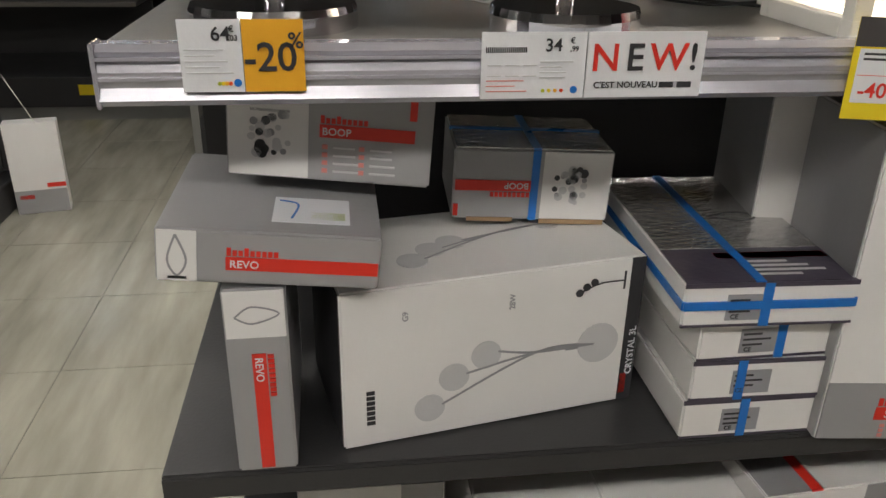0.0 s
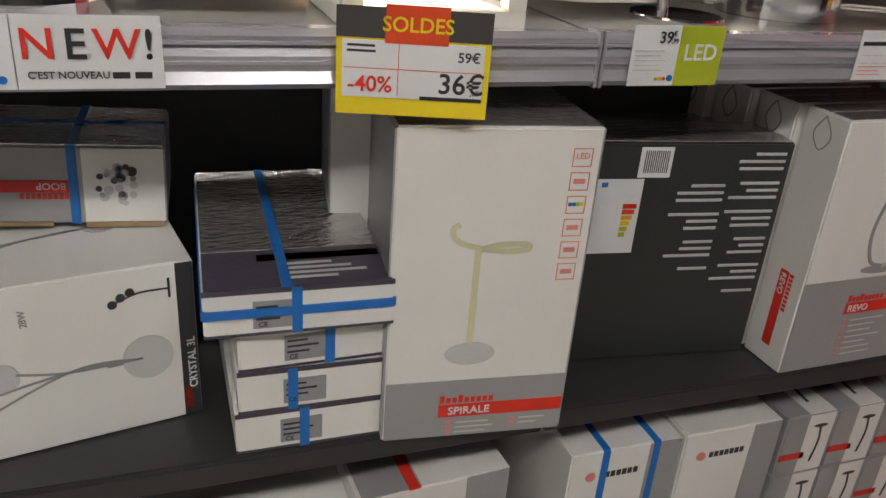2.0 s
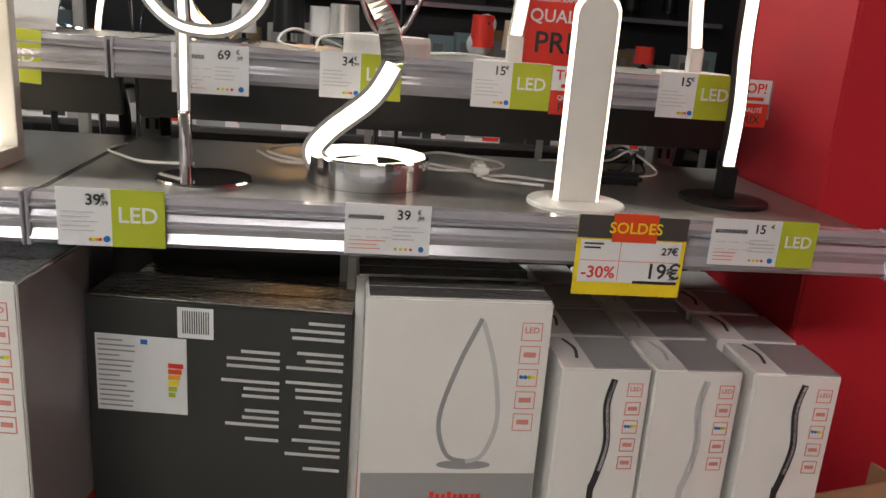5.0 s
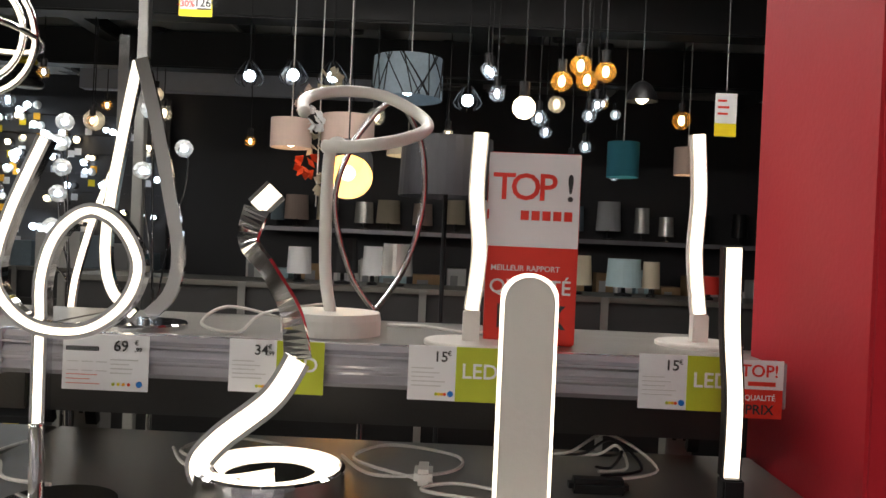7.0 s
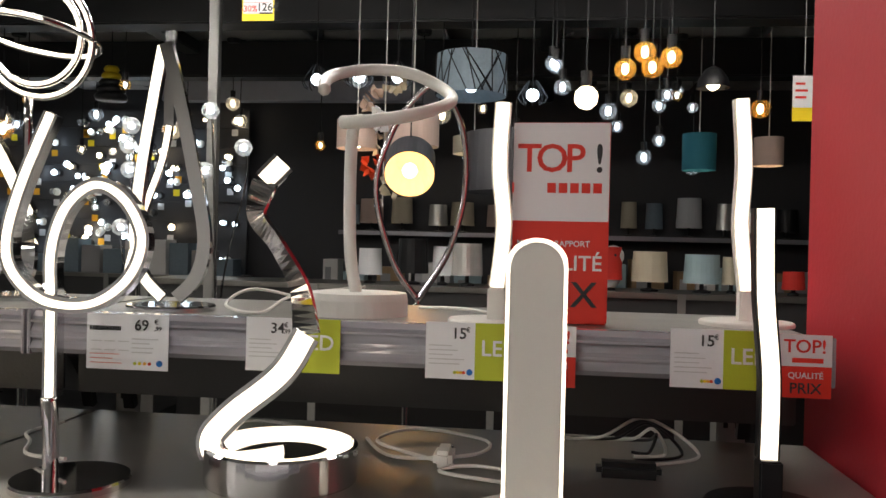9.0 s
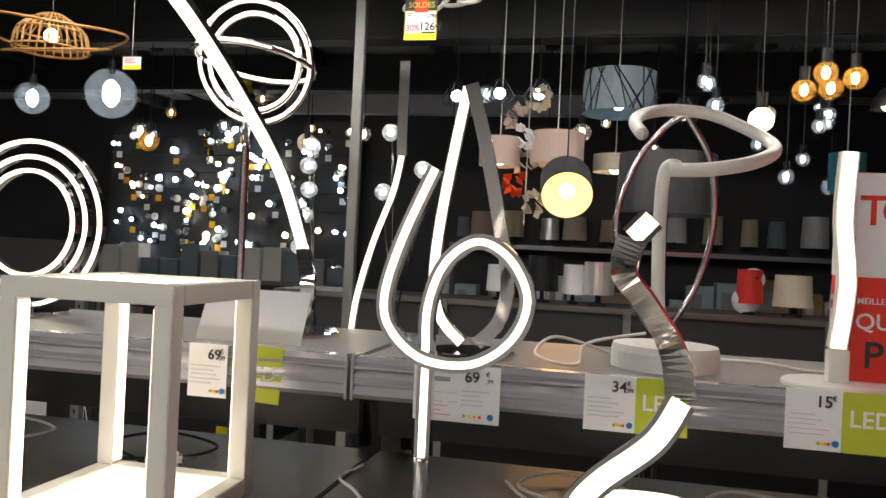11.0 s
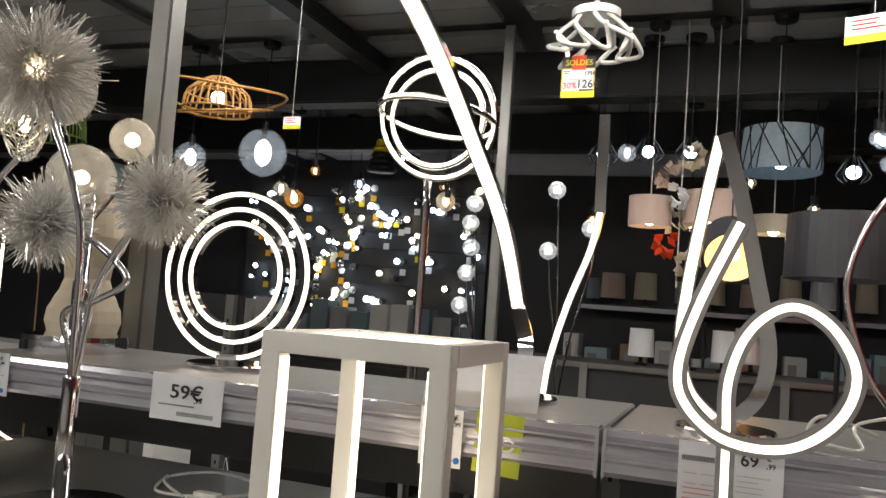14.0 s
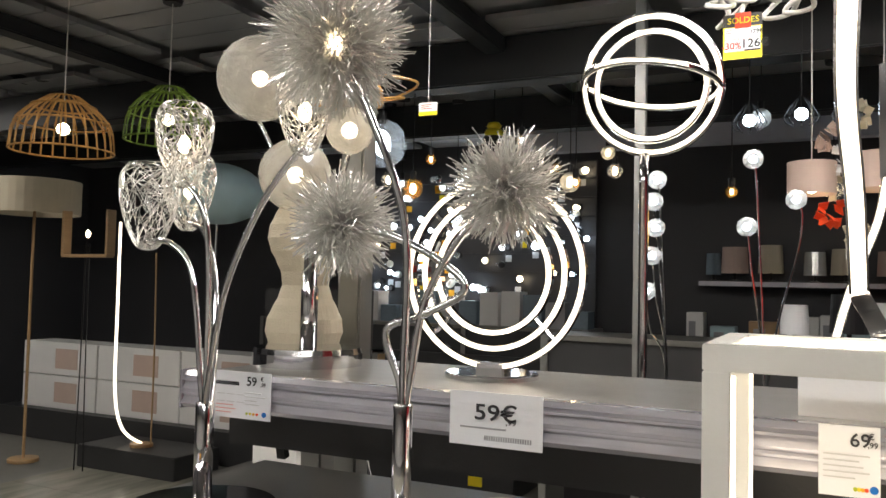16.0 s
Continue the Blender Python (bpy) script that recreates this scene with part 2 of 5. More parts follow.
class Box:
    """A printed product carton: a body with parts printed or stuck on its faces."""

    def __init__(self, name, m, w, d, h, label, mat=CARD, group="lamp cartons", top=None, category="box"):
        self.w, self.d, self.h = w, d, h
        self.ob = thing(name, m, label, category, group)
        part("body", slab(0, 0, 0, w, d, h, 0.0025), mat, self.ob)
        if top:
            self.panel("T", 0.003, 0.003, w - 0.003, d / 2 - 0.0015, top, "top_flap", 0.0012)
            self.panel("T", 0.003, d / 2 + 0.0015, w - 0.003, d - 0.003, top, "top_flap", 0.0012)

    def panel(self, face, u0, v0, u1, v1, mat, name="printed_panel", lift=0.0009):
        bm = slab(u0, v0, -0.001, u1, v1, lift)
        bm.transform(face_pose(face, self.w, self.d, self.h))
        return part(name, bm, mat, self.ob)

    def words(self, face, body, size, u, v, mat, turn=0, lift=0.0014, name="lettering"):
        bm = lettering(body, size, face_pose(face, self.w, self.d, self.h) @ Matrix.Translation((u, v, lift)) @ Matrix.Rotation(radians(turn), 4, "Z"))
        return part(name, bm, mat, self.ob)

    def line(self, face, pts, r, mat, name="printed_picture"):
        bm = sweep(spline([(u, v, 0.0008) for u, v in pts], 6), rect_section(r * 2, 0, 0.0007), side=(0, 0, 1))
        bm.transform(face_pose(face, self.w, self.d, self.h))
        return part(name, bm, mat, self.ob)

    def disc(self, face, u, v, r, mat, squash=1.0, lift=0.0012):
        bm = lathe([(r, 0), (r, lift)], 20)
        bm.transform(face_pose(face, self.w, self.d, self.h) @ Matrix.Translation((u, v, 0)) @ Matrix.Diagonal((1, squash, 1, 1)))
        return part("printed_picture", bm, mat, self.ob)

    def bars(self, face, u, v, w, rows, gap, mat, hgt=0.003, dots=None):
        rnd = random.Random(int(w * 1000) + rows)
        for i in range(rows):
            y = v - i * gap
            self.panel(face, u, y, u + w * rnd.uniform(0.55, 1), y + hgt, mat, "print_line", 0.0013)
            if dots:
                self.panel(face, u - 0.012, y - 0.001, u - 0.006, y + 0.004, dots, "print_dot", 0.0013)

    def icons(self, face, u, v, size, n, step):
        """A column of framed specification signs."""
        for i in range(n):
            y = v - i * step
            for a in ((0, 0, size, 0.0009), (0, size * 0.9, size, size * 0.9 + 0.0009), (0, 0, 0.0009, size * 0.9), (size - 0.0009, 0, size, size * 0.9)):
                self.panel(face, u + a[0], y + a[1], u + a[2], y + a[3], ROSE, "sign_frame")
            if i == 0:
                self.words(face, "LED", size * 0.42, u + size / 2, y + size * 0.55, ROSE)
            elif i == 2:
                for k, c in enumerate((BLUE, BLUE, GREEN, YELLOW)):
                    self.disc(face, u + size * (0.2 + 0.2 * k), y + size * 0.5, size * 0.1, c)
            else:
                self.panel(face, u + size * 0.2, y + size * 0.35, u + size * 0.8, y + size * 0.6, ROSE, "sign")

    def brand(self, face, u, v, w, title, size, turn=0, red=RED):
        """The maker's wordmark as plain bars over a red band that carries the model's title."""
        if turn == 0:
            self.panel(face, u, v, u + w, v + size * 1.35, red, "red_band", 0.0013)
            for k in range(9):
                self.panel(face, u + size * (0.1 + 0.55 * k), v + size * 1.5, u + size * (0.5 + 0.55 * k), v + size * (2.3 if k in (0, 3) else 2.05), red, "wordmark_bar", 0.0015)
            self.words(face, title, size * 1.1, u + size * 0.45 * len(title) * 0.75 + size * 0.4, v + size * 0.62, PAPER, 0, 0.0018)
        elif turn == -90:
            self.panel(face, u, v - w, u + size * 1.35, v, red, "red_band", 0.0013)
            for k in range(9):
                self.panel(face, u + size * 1.5, v - size * (0.5 + 0.55 * k), u + size * 2.1, v - size * (0.1 + 0.55 * k), red, "wordmark_bar", 0.0015)
            self.words(face, title, size * 1.1, u + size * 0.62, v - size * 0.45 * len(title) * 0.75 - size * 0.4, PAPER, -90, 0.0018)
        else:
            self.panel(face, u - w, v - size * 1.35, u, v, red, "red_band", 0.0013)
            for k in range(9):
                self.panel(face, u - size * (0.5 + 0.55 * k), v - size * 2.1, u - size * (0.1 + 0.55 * k), v - size * 1.5, red, "wordmark_bar", 0.0015)
            self.words(face, title, size * 1.1, u - size * 0.45 * len(title) * 0.75 - size * 0.4, v - size * 0.62, PAPER, 180, 0.0018)


# ---- structure ----
EYE_HALL = (-8.5, 4.5, -4.0, 6.4)  # x and y reach of the hall
X0, X1, Y0, Y1 = EYE_HALL
CZ = 2.9


def structure(name, bm, mat, label, category):
    return tagged(part(name, bm, mat), label, category, "", "structure")


structure("wall_back", slab(X0, Y1, 0, X1, Y1 + 0.15, CZ + 0.5), WALLDARK, "anthracite painted back wall of the lamp department", "wall")
structure("wall_front", slab(X0, Y0 - 0.15, 0, X1, Y0, CZ + 0.5), material("pale_wall", (0.55, 0.54, 0.52), 0.7), "pale painted wall behind the aisle", "wall")
structure("wall_left", slab(X0 - 0.15, Y0, 0, X0, Y1, CZ + 0.5), WALLDARK, "anthracite painted side wall", "wall")
structure("wall_right", slab(X1, Y0, 0, X1 + 0.15, Y1, CZ + 0.5), WALLDARK, "anthracite painted side wall of the hall", "wall")

bm = slab(X0, Y0, CZ + 0.25, X1, Y1, CZ + 0.45)
for i in range(14):
    for j in range(9):
        x, y = X0 + 0.1 + i * 0.95, Y0 + 0.1 + j * 1.16
        for k in range(5):
            s = slab(x, y + k * 0.2, CZ, x + 0.8, y + k * 0.2 + 0.19, CZ + 0.03)
            tmp = bpy.data.meshes.new("tmp")
            s.to_mesh(tmp)
            s.free()
            bm.from_mesh(tmp)
            bpy.data.meshes.remove(tmp)
structure("ceiling", bm, CEIL, "dark slatted metal ceiling panels", "ceiling")
for i, y in enumerate((1.05, 3.3, 4.6)):
    structure("beam", slab(X0, y, CZ - 0.26, X1, y + 0.16, CZ - 0.01, 0.01), BEAM, "black ceiling beam carrying the lamp hangers", "beam")
for x in (-4.1, -1.85, 0.62, 2.9):
    structure("beam", slab(x, Y0, CZ - 0.1, x + 0.12, Y1, CZ - 0.012, 0.008), BEAM, "black ceiling rail running along the hall", "beam")

# red partition at the end of the display
structure("wall_partition", slab(0.99, 0.1, 0, 1.6, 0.43, 2.6, 0.004), REDWALL, "red painted partition closing the shelf end", "partition")
structure("wall_partition_return", slab(1.25, -0.55, 0, 1.6, 0.097, 2.6, 0.004), REDWALL, "dark red painted return of the partition", "partition")


# ---- ceiling lights added out of view, over the aisle and beyond ----
def unseen_light(x, y, w, d, strength):
    t = thing("unseen_light", pose(x, y, CZ - 0.06), "unseen ceiling light added to brighten the shop", "ceiling light", "aisle lights")
    part("frame", slab(-w / 2 - 0.02, -d / 2 - 0.02, 0, w / 2 + 0.02, d / 2 + 0.02, 0.055, 0.004), WHITE, t)
    part("diffuser", slab(-w / 2, -d / 2, -0.006, w / 2, d / 2, 0.002), material("unseen_light_glow", (1.0, 0.95, 0.88), emit=strength), t)


# added behind the camera to light the carton fronts evenly
for x in (-2.6, -1.2, 0.2):
    unseen_light(x, -1.9, 1.1, 0.3, LAMPS)
# added above the view to brighten the dark background
for x in (-1.3, -0.1, 1.1):
    unseen_light(x, 1.6, 1.0, 0.22, LAMPS * 1.5)
# unseen, added to lift the floor on the left
unseen_light(-2.3, 0.5, 0.25, 1.0, LAMPS * 0.8)
# unseen, added to brighten the far left of the hall
for x, y in ((-5.6, 0.4), (-6.9, 2.6)):
    unseen_light(x, y, 1.1, 0.3, LAMPS)
structure("bulkhead", slab(-2.2, 5.0, (-1.22, 5.0, 2.549)[2], 0.2, 5.1, (-1.228, 5.0, 2.86)[2]), material("lilac_grey_paint", (0.42, 0.44, 0.52), 0.7), "pale lilac-grey painted bulkhead above the lamps", "wall")


# ---- the display shelving ----
DZ, UZ, TZ = 0.775, 1.25, 1.405


def shelf_board(name, x0, x1, y0, y1, z, mat, label, lip=0.035):
    t = thing(name, pose(x0, y0, z), label, "shelf", "display shelves")
    w, d = x1 - x0, y1 - y0
    part("board", slab(0.001, 0, -0.022, w - 0.001, d, 0, 0.002), mat, t)
    part("front_lip", slab(0.001, -0.003, -lip, w - 0.001, 0.012, -0.003, 0.002), mat, t)
    return t


def price_rail(x0, x1, y, z, h=0.055):
    t = thing("price_rail", pose(x0, y, z), "clear ribbed plastic price rail clipped to the shelf edge", "price rail", "price rails")
    w = x1 - x0
    pts = [Vector((0, 0, 0)), Vector((w, 0, 0))]
    sec = [(-0.0, 0.0), (-0.0, 0.018), (0.006, 0.026), (0.014, 0.022), (0.024, 0.028), (h * 0.7, 0.024), (h - 0.006, 0.03), (h, 0.024), (h, 0.0)]
    bm = bmesh.new()
    ends = []
    for x in (0.002, w - 0.002):
        ends.append([bm.verts.new((x, -o, -u)) for u, o in sec])
    k = len(sec)
    for j in range(k):
        bm.faces.new((ends[0][j], ends[0][(j + 1) % k], ends[1][(j + 1) % k], ends[1][j]))
    bm.faces.new(ends[0])
    bm.faces.new(ends[1][::-1])
    bmesh.ops.recalc_face_normals(bm, faces=bm.faces[:])
    part("profile", bm, RAIL, t)
    for zz in (0.012, 0.03):
        part("ridge", slab(0.004, -0.0285, -zz - 0.0015, w - 0.004, -0.02, -zz + 0.0015), RAIL, t)
    for x in (0.0, w - 0.004):
        part("end_cap", slab(x, -0.03, -h - 0.002, x + 0.004, 0.0, 0.002, 0.001), RAIL, t)
    return t


for x0, x1 in ((-1.0, -0.001), (0.001, 1.0)):
    shelf_board("box_shelf", x0, min(x1, 0.986), -0.05, 0.46, DZ, DECK, "charcoal metal shelf carrying lamp cartons", 0.034)
    shelf_board("lamp_shelf", x0, min(x1, 0.986), -0.025, 0.4, UZ, SHELF, "grey metal shelf with switched-on table lamps")
    price_rail(x0, x1, -0.026, UZ + 0.004)
    shelf_board("low_shelf", x0, min(x1, 0.986), -0.05, 0.46, 0.3, DECK, "charcoal lower metal shelf full of cartons")
    t = thing("back_panel", pose(x0, 0.47, 0.1), "black metal back panel behind the cartons", "panel", "back panels")
    part("sheet", slab(0.002, 0, 0, min(x1, 0.986) - x0 - 0.002, 0.012, UZ - 0.15), PANELBACK, t)
    t = thing("plinth", pose(x0, -0.02, 0), "charcoal metal plinth under the shelving", "plinth", "plinths")
    part("board", slab(0.001, 0, 0, min(x1, 0.986) - x0 - 0.001, 0.5, 0.12, 0.003), DECK, t)
for x0, x1 in ((-1.0, 0.014), (0.018, 0.95)):
    shelf_board("raised_shelf", x0, x1, 0.235, 0.56, TZ, SHELF, "grey raised metal shelf with display lamps")
    price_rail(x0, x1, 0.236, TZ + 0.004, 0.05)
    t = thing("shelf_skirt", pose(x0, 0.30, TZ - 0.14), "metal strip below the raised shelf, darkened for the shaded gap", "panel", "shelf skirts")
    # charcoal colour stands in for the shade in the gap under the shelf
    part("strip", slab(0.01, 0, 0.03, x1 - x0 - 0.01, 0.012, 0.095, 0.002), DECK, t)
    for k in range(2):
        xx = x0 + 0.02 + k * (x1 - x0 - 0.06)
        t = thing("shelf_bracket", pose(xx, 0.28, TZ - 0.022), "curved dark metal bracket holding the raised shelf", "bracket", "brackets")
        part("arm", sweep(spline([(0, 0, -0.012), (0, 0.08, -0.03), (0, 0.13, -0.075), (0, 0.15, -0.13)]), rect_section(0.016, -0.012, 0.0), side=(0, 0, 1)), BLACK, t)


def upright(x, y, h, label):
    t = thing("shelf_upright", pose(x, y, 0), label, "upright", "shelf uprights")
    part("post", slab(-0.02, -0.015, 0, 0.02, 0.03, h, 0.002), STEEL, t)
    z = 0.3
    while z < h - 0.04:
        for s in (-0.008, 0.008):
            part("slot", slab(s - 0.003, -0.0165, z, s + 0.003, -0.0145, z + 0.018), BLACK, t)
        z += 0.05 if h < 1.6 else 0.12


for x in (-0.97, 0.0, 0.91):
    upright(x, 0.5, TZ - 0.024, "slotted galvanised shelf upright behind the display")

# grey posts rising to the ceiling
for x, y in [(-0.97, 0.615), (-0.94, 3.0)]:
    t = thing("post", pose(x, y, 0), "slim grey steel post from floor to ceiling", "post", "posts")
    part("tube", slab(-0.024, -0.024, 0, 0.024, 0.024, CZ + 0.02, 0.004), STEEL, t)
    part("foot_plate", slab(-0.06, -0.06, 0, 0.06, 0.06, 0.008, 0.002), STEEL, t)


# ---- cartons on the box shelf ----
def at(p, rz=0, ry=0, rx=0):
    return pose(p[0], p[1], p[2], rx, ry, rz)


b = Box("lamp_carton", at((-0.912, -0.052, DZ + 0.001), 1), 0.066, 0.24, 0.232, "narrow upright silver and white lamp carton with red band", SILVER)
b.panel("F", 0.002, 0.175, 0.064, 0.23, CARD)
b.line("F", [(0.012, 0.2), (0.03, 0.212), (0.058, 0.203), (0.03, 0.192), (0.012, 0.2)], 0.0009, GREYINK)
b.brand("F", 0.026, 0.155, 0.15, "REVO", 0.011, -90)

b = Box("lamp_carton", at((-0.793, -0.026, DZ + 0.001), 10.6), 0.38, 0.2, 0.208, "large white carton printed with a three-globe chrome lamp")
for dx, dz in ((0.105, 0.04), (0.135, 0.078), (0.175, 0.102)):
    b.disc("F", dx, dz, 0.019, PALEINK)
    b.line("F", [(dx + 0.015, dz + 0.003), (0.24, 0.095), (0.318, 0.094)], 0.0013, GREYINK)
b.disc("F", 0.324, 0.094, 0.028, PALEINK, 1.0)
b.panel("F", 0.28, 0.09, 0.322, 0.096, GREYINK)
for dx, dz in ((0.292, 0.168), (0.301, 0.175), (0.311, 0.18)):
    b.disc("F", dx, dz, 0.005, INK)
b.line("F", [(0.295, 0.17), (0.32, 0.178), (0.352, 0.178)], 0.0009, INK)
b.panel("F", 0.351, 0.166, 0.3535, 0.19, INK)
b.panel("F", 0.36, 0.002, 0.379, 0.206, INK, "black_edge_strip")
b.panel("F", 0.361, 0.012, 0.37, 0.042, RED)
b.words("F", "CRYSTAL 3L", 0.013, 0.372, 0.075, PAPER, 90)
for k in range(7):
    b.panel("F", 0.028, 0.03 + k * 0.007, 0.038, 0.035 + k * 0.007, INK, "wordmark_bar")
b.words("F", "28W", 0.01, 0.205, 0.17, GREYINK, 90)
b.words("F", "G9", 0.01, 0.075, 0.17, GREYINK, 90)
for dx, dz in ((0.1, 0.06), (0.13, 0.085), (0.16, 0.1)):
    b.disc("T", dx, dz, 0.019, PALEINK)
    b.line("T", [(dx + 0.015, dz), (0.22, 0.11), (0.3, 0.125)], 0.0013, GREYINK)
b.disc("T", 0.3, 0.125, 0.018, PALEINK)
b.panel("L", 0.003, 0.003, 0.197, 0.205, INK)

b = Box("lamp_carton", at((-0.972, -0.055, 1.024), 0, 5.5), 0.222, 0.24, 0.058, "flat silver lamp carton lying across two others", SILVER)
b.panel("F", 0.002, 0.002, 0.04, 0.056, CARD)
b.line("F", [(0.02, 0.052), (0.012, 0.025), (0.021, 0.008), (0.03, 0.025), (0.02, 0.052)], 0.0011, GREYINK)
b.panel("F", 0.012, 0.004, 0.03, 0.007, GREYINK)
b.brand("F", 0.068, 0.016, 0.152, "REVO", 0.0105)
b.panel("T", 0.11, 0.03, 0.19, 0.1, PAPER, "energy_label")
b.panel("T", 0.15, 0.04, 0.185, 0.06, GREEN, "energy_label_mark")
b.line("T", [(0.115, 0.09), (0.135, 0.08), (0.13, 0.04)], 0.0012, BLUE)

b = Box("lamp_carton", at((-0.909, 0.06, 1.095), -6, 4), 0.222, 0.17, 0.116, "silver and white lamp carton with a creased foil top", SILVER, top=FOIL)
b.panel("F", 0.002, 0.002, 0.088, 0.102, CARD)
rnd = random.Random(3)
for k in range(26):
    b.disc("F", 0.046 + rnd.uniform(-0.02, 0.02), 0.05 + rnd.uniform(-0.024, 0.022), rnd.uniform(0.003, 0.006), rnd.choice((PALEINK, GREYINK, PALEINK, INK)))
b.panel("F", 0.026, 0.074, 0.068, 0.077, GREYINK)
b.brand("F", 0.1, 0.05, 0.103, "BOOP", 0.0105)
b.bars("F", 0.115, 0.038, 0.03, 4, 0.009, PALEINK, 0.002, ROSE)
b.bars("F", 0.155, 0.038, 0.03, 4, 0.009, PALEINK, 0.002, ROSE)
b.panel("F", 0.196, 0.075, 0.204, 0.096, RED)

b = Box("lamp_carton", at((-0.647, 0.15, 0.997), -3, 2), 0.205, 0.16, 0.094, "dented silver carton upside down, tied with blue tape", SILVER, top=FOIL)
b.panel("F", 0.115, 0.002, 0.203, 0.092, CARD)
for k in range(26):
    b.disc("F", 0.15 + rnd.uniform(-0.02, 0.02), 0.046 + rnd.uniform(-0.022, 0.024), rnd.uniform(0.003, 0.006), rnd.choice((PALEINK, GREYINK, PALEINK, INK)))
b.brand("F", 0.1, 0.053, 0.097, "BOOP", 0.0105, 180)
b.panel("F", 0.1, 0.0, 0.11, 0.094, BLUE, "blue_tape", 0.0018)
b.panel("T", 0.1, 0.0, 0.11, 0.16, BLUE, "blue_tape", 0.0022)
b.panel("T", 0.0, 0.085, 0.205, 0.094, BLUE, "blue_tape", 0.0024)
b.panel("F", 0.02, -0.003, 0.08, 0.002, KRAFT, "torn_edge")
b.panel("F", 0.115, -0.005, 0.2, 0.001, KRAFT, "torn_edge")
b.panel("F", 0.002, 0.004, 0.008, 0.02, RED)

for k, (dx, w, rz, tape) in enumerate(((0.0, 0.172, 0, 0.072), (0.004, 0.172, -1, 0.055), (0.006, 0.174, 1, 0.095), (-0.028, 0.2, -2, 0.09))):
    z = DZ + 0.001 + k * 0.0552
    b = Box("lamp_carton", at((-0.388 + dx, -0.046 - 0.014 * (k == 3), z), rz), w, 0.35 if k == 3 else 0.25, 0.054, "flat white lamp carton tied with blue tape in a stack", CARD, "stacked flat cartons")
    b.panel("F", 0.0, 0.049, w, 0.0545, PURPLE, "lid_edge")
    b.panel("F", 0.0, 0.0, w, 0.003, PURPLE, "lid_edge")
    b.panel("F", 0.05, 0.008, 0.098, 0.04, GREYINK, "grey_label")
    b.bars("F", 0.053, 0.032, 0.04, 3, 0.007, INK, 0.0025)
    b.words("F", "CE", 0.008, 0.06, 0.013, INK, 0, 0.0018)
    b.panel("F", tape, 0.0, tape + 0.011, 0.054, BLUE, "blue_tape", 0.002)
    if k == 3:
        b.panel("F", 0.0, 0.022, w, 0.032, BLUE, "blue_tape", 0.0023)
        b.panel("T", 0.002, 0.002, w - 0.002, 0.09, PURPLE)
        b.panel("T", 0.002, 0.092, w - 0.002, 0.348, FOIL)
        b.panel("T", 0.06, 0.062, w - 0.004, 0.078, RED)
        b.bars("T", 0.09, 0.05, 0.085, 4, 0.011, PALEINK, 0.005)
        b.line("T", [(0.1, 0.19), (0.14, 0.205), (0.165, 0.19), (0.14, 0.175), (0.1, 0.19)], 0.0012, INK)
        b.panel("T", tape - 0.01, 0.0, tape + 0.001, 0.35, BLUE, "blue_tape", 0.0022)
        b.panel("L", 0.0, 0.022, 0.35, 0.032, BLUE, "blue_tape", 0.002)
        b.panel("R", 0.0, 0.022, 0.35, 0.032, BLUE, "blue_tape", 0.002)


def ring_lamp_carton(m, front=True):
    b = Box("lamp_carton", m, 0.223, 0.17, 0.388, "tall white carton with a picture of a spiral table lamp", CARD, "tall white cartons", FOIL)
    b.panel("F", 0.002, 0.002, 0.221, 0.082, SILVER)
    b.brand("F", 0.066, 0.03, 0.155, "SPIRALE", 0.0135)
    b.bars("F", 0.088, 0.02, 0.05, 3, 0.007, PALEINK, 0.002, ROSE)
    b.bars("F", 0.168, 0.02, 0.04, 2, 0.007, PALEINK, 0.002, ROSE)
    b.disc("F", 0.098, 0.118, 0.03, PALEINK, 0.5)
    b.panel("F", 0.0925, 0.12, 0.1, 0.254, material("pale_yellow_print", (0.66, 0.64, 0.42), 0.5), "printed_picture")
    b.line("F", [(0.074, 0.281), (0.066, 0.275), (0.072, 0.262), (0.095, 0.253), (0.13, 0.248), (0.153, 0.25), (0.15, 0.256), (0.12, 0.256), (0.098, 0.25)], 0.0032, material("pale_yellow_print", (0.62, 0.6, 0.42), 0.5))
    b.icons("F", 0.19, 0.345, 0.022, 6, 0.027)
    b.panel("T", 0.01, 0.05, 0.213, 0.065, RED)
    b.panel("R", 0.002, 0.002, 0.168, 0.386, SILVER)
    b.brand("R", 0.03, 0.03, 0.13, "SPIRALE", 0.012)
    b.panel("L", 0.002, 0.002, 0.168, 0.386, SILVER)
    return b


ring_lamp_carton(at((-0.222, -0.064, DZ + 0.001), -6.3))
ring_lamp_carton(at((-0.25, 0.12, DZ + 0.001), -8))

# dark carton shown from behind, upside down
b = Box("lamp_carton", at((0.018, 0.054, DZ + 0.001), -7) @ Matrix.Scale(1.08, 4), 0.315, 0.09, 0.302, "charcoal carton upside down with barcode and energy label", DARKBOX, top=FOIL)
b.panel("F", 0.11, 0.258, 0.152, 0.296, PAPER, "barcode_sticker")
for k in range(12):
    b.panel("F", 0.116 + k * 0.0027, 0.264, 0.1172 + k * 0.0027, 0.292, INK, "barcode_line", 0.0014)
b.panel("F", 0.012, 0.158, 0.12, 0.256, PAPER, "energy_label")
b.bars("F", 0.015, 0.248, 0.045, 14, 0.0065, GREYINK, 0.0018)
for k, c in enumerate((RED, SALERED, ORANGE, YELLOW, GREEN, GREEN)):
    b.panel("F", 0.098 - 0.0 * k, 0.218 - k * 0.0075, 0.116 - k * 0.002, 0.224 - k * 0.0075, c, "energy_bar", 0.0014)
